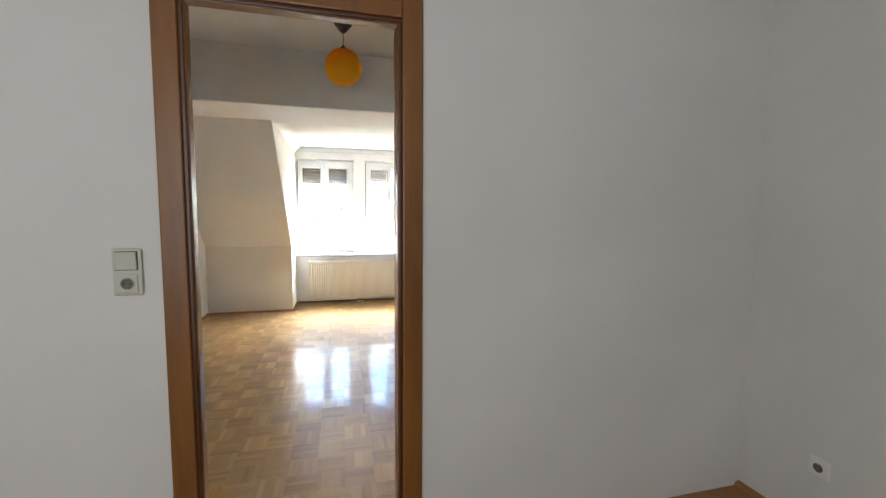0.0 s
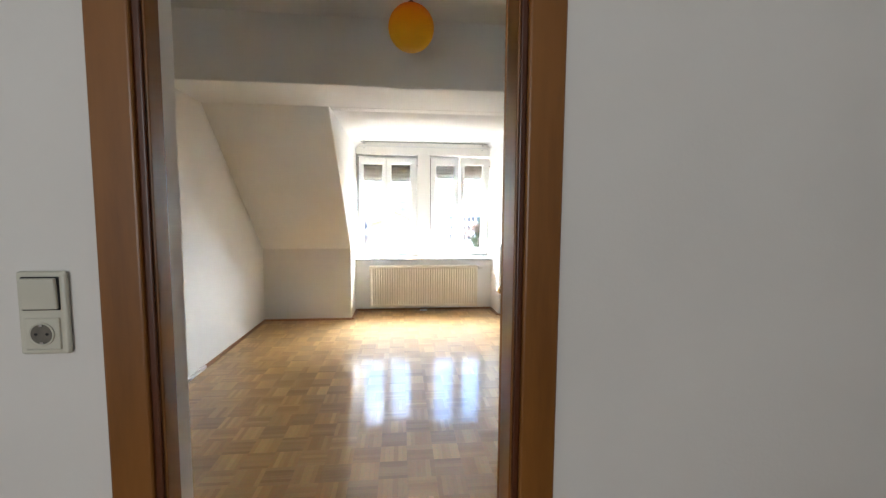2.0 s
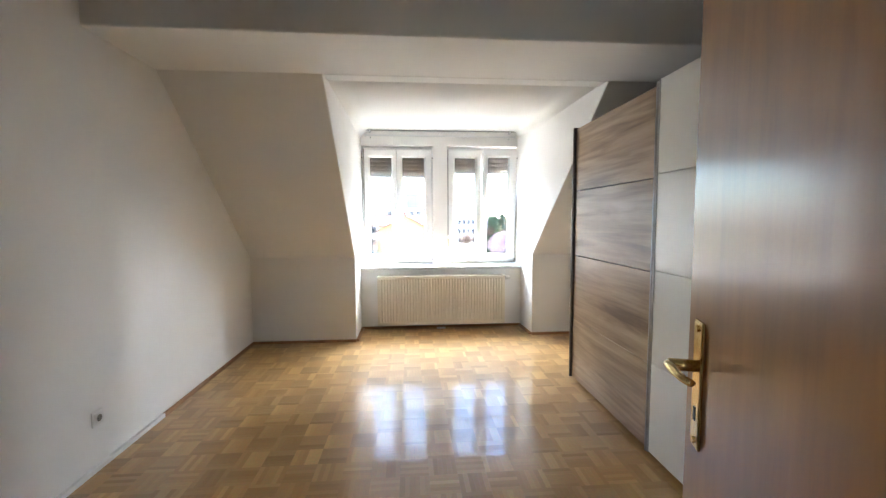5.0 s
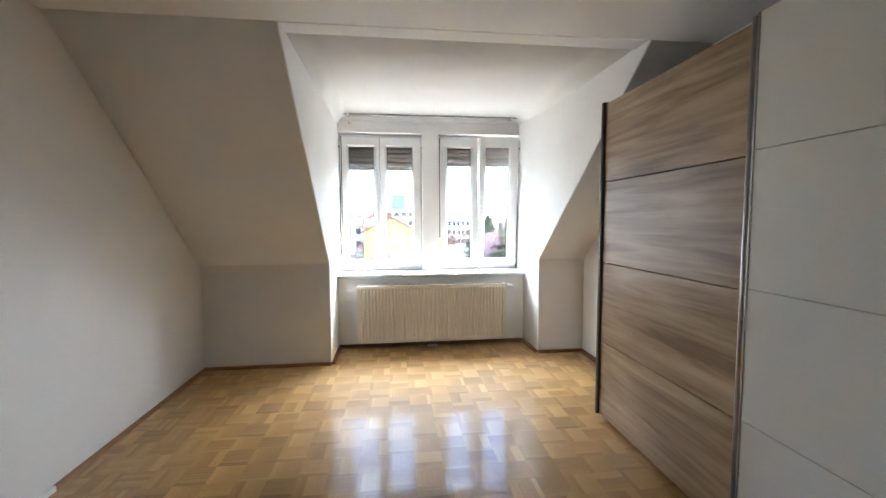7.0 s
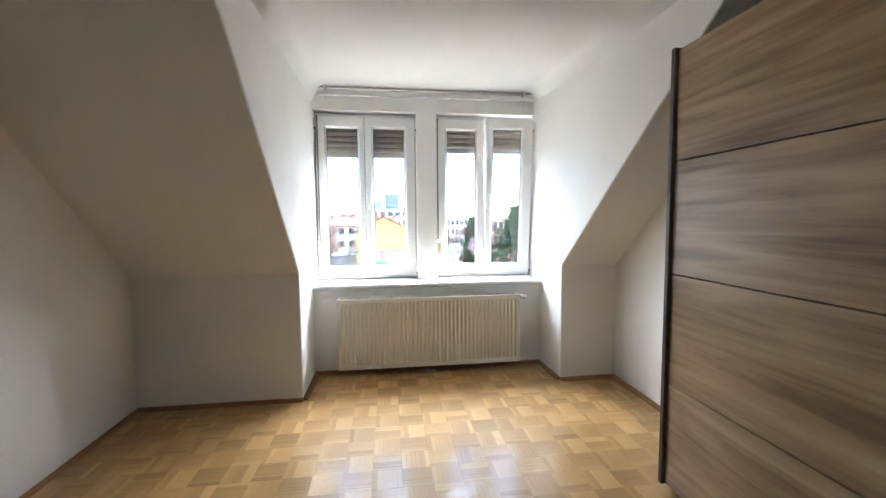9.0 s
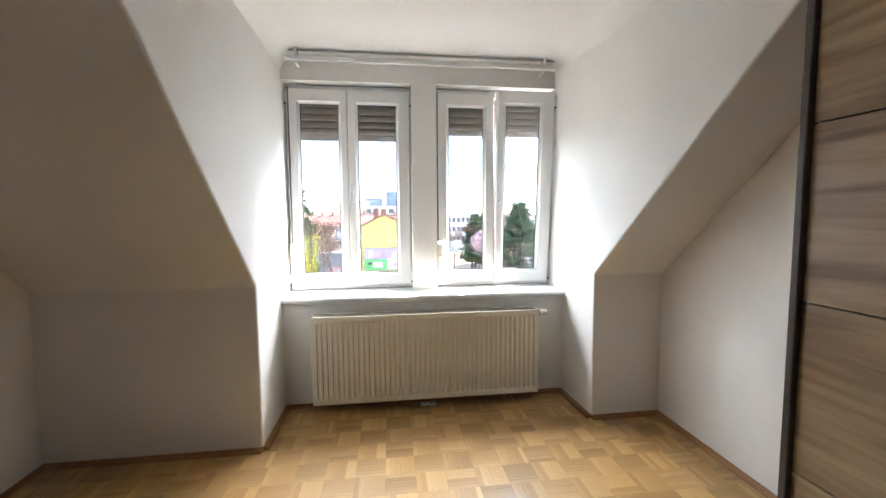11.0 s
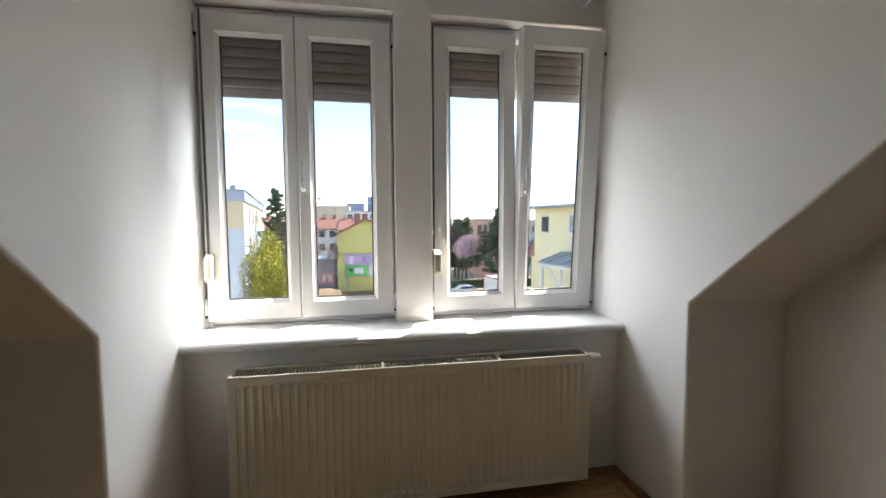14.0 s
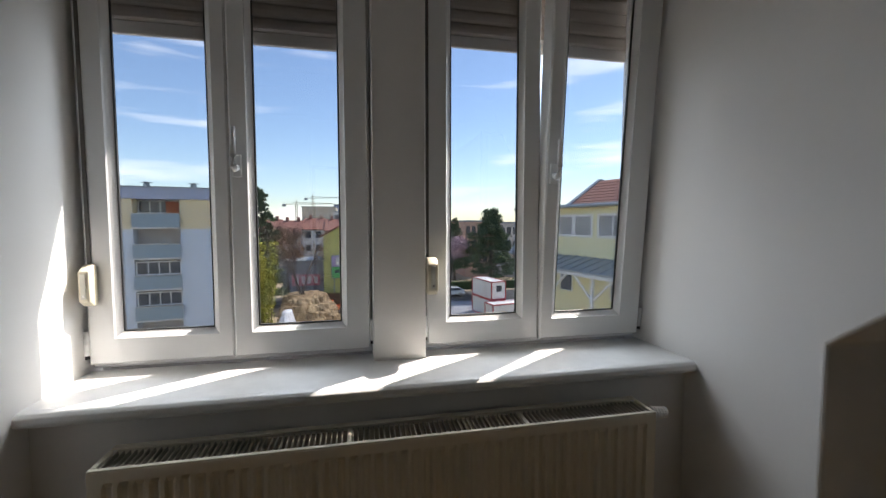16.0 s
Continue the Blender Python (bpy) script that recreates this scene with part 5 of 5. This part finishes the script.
def parked_car(m, label, mat):
    c = base("parked_car", m, label, "car", "parked cars")
    bm = prism(bmesh.new(), [(-2.1, 0.35), (-2.1, 0.75), (-1.9, 0.9), (-1.0, 0.98), (-0.4, 1.42), (1.2, 1.45), (1.9, 1.0), (2.1, 0.9), (2.1, 0.35)], 1, -0.85, 0.85)
    put("body", bevel_all(bm, 0.05), m, mat, c)
    put("side_window", prism(bmesh.new(), [(-0.85, 0.98), (-0.35, 1.36), (1.1, 1.38), (1.6, 1.02)], 1, -0.865, 0.865), m, M_DARKGLASS, c)
    for x in (-1.3, 1.3):
        for y in (-0.8, 0.8):
            w = put("wheel", rod(bmesh.new(), (x, y - 0.1, 0.32), (x, y + 0.1, 0.32), 0.32), m, M_DARK, c, "black tyre")
            put("rim", rod(bmesh.new(), (x, y - 0.11, 0.32), (x, y + 0.11, 0.32), 0.19), m, M_ALU, w)


parked_car(pose(14.3, 67.5, GZ + 0.02, 0, 0, 8), "white parked car on the street", M_OUTWHITE)
parked_car(pose(-0.6, 65.2, GZ + 0.02, 0, 0, 0), "white van parked below the billboard", M_OUTWHITE)

# ---- pale yellow neighbour with canopy ----
NM = pose(11.66, 31.7, 0, 0, 0, -79.2)      # x runs along the wall towards the viewer, -y looks at the yard
nb = base("neighbour_house", NM @ Matrix.Translation((8, 5, GZ)), "pale yellow house with a sheet metal canopy and red roof", "house")
put("wall", box(bmesh.new(), (0, 0, GZ), (18, 12, 2.18)), NM, M_PALEYELLOW, nb, "pale yellow wall")
put("eave", box(bmesh.new(), (-0.4, -0.55, 2.18), (18.4, 12, 2.34), 0.02), NM, M_METALROOF, nb, "grey sheet metal eave")
put("gutter", rod(bmesh.new(), (-0.4, -0.6, 2.2), (18.4, -0.6, 2.2), 0.09), NM, M_METALROOF, nb)
roof = put("roof", prism(bmesh.new(), [(1.2, 2.3), (3.7, 3.98), (11.0, 2.3)], 0, 3.4, 18.2), NM, M_TILES, nb, "red tiled roof")
for k in range(8):
    y0, z0 = 1.15 + k * 0.31, 2.3 + k * 0.208
    put("tile_row", prism(bmesh.new(), [(y0, z0 + 0.02), (y0 + 0.35, z0 + 0.255), (y0 + 0.35, z0 + 0.305), (y0 - 0.03, z0 + 0.09)], 0, 3.42, 18.1), NM, M_TILES, roof)
put("verge", prism(bmesh.new(), [(0.85, 2.3), (3.7, 4.19), (11.2, 2.3), (10.7, 2.3), (3.7, 3.93), (1.4, 2.3)], 0, 3.2, 3.55), NM, M_METALROOF, roof, "grey metal verge")
facade_window(NM, nb, (0.9, 0.50), (1.75, 1.55), 0.0)
for a, b2 in ((4.0, 5.15), (5.45, 6.75), (7.4, 9.4)):
    facade_window(NM, nb, (a, 0.52), (b2, 1.60), 0.0, 2 if b2 - a > 1.8 else 1, M_PALE_PANE, 0.15)
for a, b2 in ((4.2, 5.2), (8.4, 9.8), (10.4, 12.0), (13.2, 14.6)):
    facade_window(NM, nb, (a, -2.9), (b2, -1.9), 0.0)
can = put("canopy", prism(bmesh.new(), [(0.0, -0.75), (-1.9, -1.35), (-1.9, -1.45), (0.0, -0.90)], 0, 3.3, 14.5), NM, M_METALROOF, nb, "grey standing seam canopy")
for k in range(15):
    x = 3.4 + k * 0.75
    put("seam", prism(bmesh.new(), [(0.0, -0.75), (-1.9, -1.35), (-1.9, -1.29), (0.0, -0.69)], 0, x, x + 0.04), NM, M_METALROOF, can)
for x in (3.5, 5.4, 8.8, 12.2):
    put("canopy_post", box(bmesh.new(), (x, -1.85, GZ), (x + 0.14, -1.71, -1.45)), NM, M_OUTWHITE, nb, "white timber post")
    for s in (-1, 1) if x > 4 else ():
        put("brace", tube(bmesh.new(), [(x + 0.07, -1.78, -2.8), (x + 0.07 + 1.5 * s, -1.78, -1.5)], 0.07, 6), NM, M_OUTWHITE, nb, "white diagonal brace")
put("canopy_beam", box(bmesh.new(), (3.3, -1.88, -1.62), (14.5, -1.70, -1.44)), NM, M_OUTWHITE, nb)
put("annex_roof", prism(bmesh.new(), [(1.8, -1.6), (3.9, 0.6), (4.1, 0.6), (2.0, -1.6)], 0, -4.5, -0.05), NM, M_TILES, nb, "low red tiled annex roof")
put("annex_gutter", tube(bmesh.new(), [(-4.7, 1.8, -1.5), (-4.7, 4.0, 0.75)], 0.33, 10), NM, M_METALROOF, nb, "thick grey metal roof edge")
put("annex_wall", box(bmesh.new(), (-4.4, 2.6, GZ), (-0.05, 8, -1.5)), NM, M_PALEYELLOW, nb)

# ---- parquet: squares of six fingers laid in turn along and across ----
def parquet_material(name, tone_low, tone_high):
    m = bpy.data.materials.new(name)
    m.use_nodes = True
    n, l = m.node_tree.nodes, m.node_tree.links
    b = n["Principled BSDF"]
    b.inputs["Roughness"].default_value, b.inputs["Specular IOR Level"].default_value = 0.42, 0.3
    b.inputs["Coat Weight"].default_value, b.inputs["Coat Roughness"].default_value = 0.7, 0.10
    geo, info = n.new("ShaderNodeNewGeometry"), n.new("ShaderNodeObjectInfo")
    k1 = n.new("ShaderNodeMath")
    k1.operation = "MULTIPLY_ADD"
    k1.inputs[1].default_value = 13.7
    l.new(info.outputs["Random"], k1.inputs[0])
    k2 = n.new("ShaderNodeMath")
    k2.operation = "MULTIPLY"
    k2.inputs[1].default_value = 7.31
    l.new(geo.outputs["Random Per Island"], k2.inputs[0])
    l.new(k2.outputs[0], k1.inputs[2])
    fr = n.new("ShaderNodeMath")
    fr.operation = "FRACT"
    l.new(k1.outputs[0], fr.inputs[0])
    ramp = n.new("ShaderNodeValToRGB")
    e = ramp.color_ramp.elements
    e[0].position, e[0].color = 0.0, (0.46, 0.255, 0.088, 1)
    e[1].position, e[1].color = 1.0, (0.62, 0.375, 0.150, 1)
    k = e.new(0.35)
    k.color = (0.52, 0.297, 0.108, 1)
    k = e.new(0.7)
    k.color = (0.57, 0.335, 0.128, 1)
    l.new(fr.outputs[0], ramp.inputs["Fac"])
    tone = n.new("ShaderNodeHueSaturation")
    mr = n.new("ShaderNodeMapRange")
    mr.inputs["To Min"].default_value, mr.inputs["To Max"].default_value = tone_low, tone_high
    snap, white = n.new("ShaderNodeVectorMath"), n.new("ShaderNodeTexWhiteNoise")
    shift = n.new("ShaderNodeVectorMath")
    shift.operation, shift.inputs[1].default_value = "ADD", (1.02, 20 * 0.148 - 2.96, 0.074)
    snap.operation, snap.inputs[1].default_value = "SNAP", (0.148, 0.148, 0.148)
    l.new(geo.outputs["Position"], shift.inputs[0])
    l.new(shift.outputs[0], snap.inputs[0])
    l.new(snap.outputs[0], white.inputs["Vector"])
    l.new(white.outputs["Value"], mr.inputs["Value"])
    l.new(mr.outputs["Result"], tone.inputs["Value"])
    l.new(ramp.outputs["Color"], tone.inputs["Color"])
    tc = n.new("ShaderNodeTexCoord")
    t = n.new("ShaderNodeTexNoise")
    t.inputs["Scale"].default_value, t.inputs["Detail"].default_value = 60, 6
    l.new(tc.outputs["Object"], t.inputs["Vector"])
    mix = n.new("ShaderNodeMixRGB")
    mix.blend_type = "MULTIPLY"
    mix.inputs["Fac"].default_value = 0.28
    l.new(tone.outputs["Color"], mix.inputs["Color1"])
    l.new(t.outputs["Color"], mix.inputs["Color2"])
    l.new(mix.outputs["Color"], b.inputs["Base Color"])
    t2 = n.new("ShaderNodeTexNoise")
    t2.inputs["Scale"].default_value = 9
    l.new(tc.outputs["Object"], t2.inputs["Vector"])
    bp = n.new("ShaderNodeBump")
    bp.inputs["Strength"].default_value, bp.inputs["Distance"].default_value = 0.10, 0.003
    l.new(t2.outputs["Fac"], bp.inputs["Height"])
    l.new(bp.outputs["Normal"], b.inputs["Normal"])
    return m


# across squares toned darker: sheen that turns with the grain, put into colour
M_PARQUET = (parquet_material("oak_parquet_along_bright_sheen", 0.95, 1.26), parquet_material("oak_parquet_across_dim_sheen", 0.83, 1.14))
TILE, FINGERS = 0.148, 6


def tile_geometry(verts, faces, ox, oy, across, rng):
    w = TILE / FINGERS
    g = 0.00022
    for i in range(FINGERS):
        lo, hi = i * w + g, (i + 1) * w - g
        t0, t1 = rng.uniform(-0.0003, 0.0003), rng.uniform(-0.0003, 0.0003)
        c = [(lo, g), (hi, g), (hi, TILE - g), (lo, TILE - g)]
        if across:
            c = [(q, p) for p, q in c][::-1]
        z = [t0, t0, t1, t1] if not across else [t1, t0, t0, t1]
        s = len(verts)
        for (p, q), h in zip(c, z):
            verts.append((ox + p, oy + q, h))
        for p, q in c:
            verts.append((ox + p, oy + q, -0.008))
        faces.append((s, s + 1, s + 2, s + 3))
        for a in range(4):
            d = (a + 1) % 4
            faces.append((s + a, s + 4 + a, s + 4 + d, s + d))


rng = random.Random(5)
tile_meshes = {}
for across in (0, 1):
    for k in range(6):
        vv, ff = [], []
        tile_geometry(vv, ff, 0, 0, across, rng)
        me = bpy.data.meshes.new("parquet_square")
        me.from_pydata(vv, [], ff)
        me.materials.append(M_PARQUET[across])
        tile_meshes[across, k] = me
floor_ob = bpy.data.objects["floor"]
rest_v, rest_f, rest_way, singles = [], [], [], 0
x_lo, y_lo = -1.02 - 7 * TILE, 2.96 - 20 * TILE
for i in range(24):
    for j in range(37):
        x, y = x_lo + i * TILE, y_lo + j * TILE
        if x > XR or y > 4.97 or x + TILE < XL or y < -0.01:
            continue
        if y + TILE > KL + 0.15 and (x + TILE < CL or x > CR):
            continue
        across = (i + j) % 2
        if 2.1 < y < 4.5 and -1.5 < x < 0.92 and singles < 300:
            o = new("parquet_square", tile_meshes[across, rng.randrange(6)])
            o.parent = floor_ob
            o.location = (x, y, 0)
            singles += 1
        else:
            before = len(rest_f)
            tile_geometry(rest_v, rest_f, x, y, across, rng)
            rest_way += [across] * (len(rest_f) - before)
me = bpy.data.meshes.new("parquet_field")
me.from_pydata(rest_v, [], rest_f)
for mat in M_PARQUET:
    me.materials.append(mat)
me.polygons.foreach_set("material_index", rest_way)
field = new("parquet_field", me)
field.parent = floor_ob
tagged(field, "honey-coloured oak parquet squares", kind="stuff")
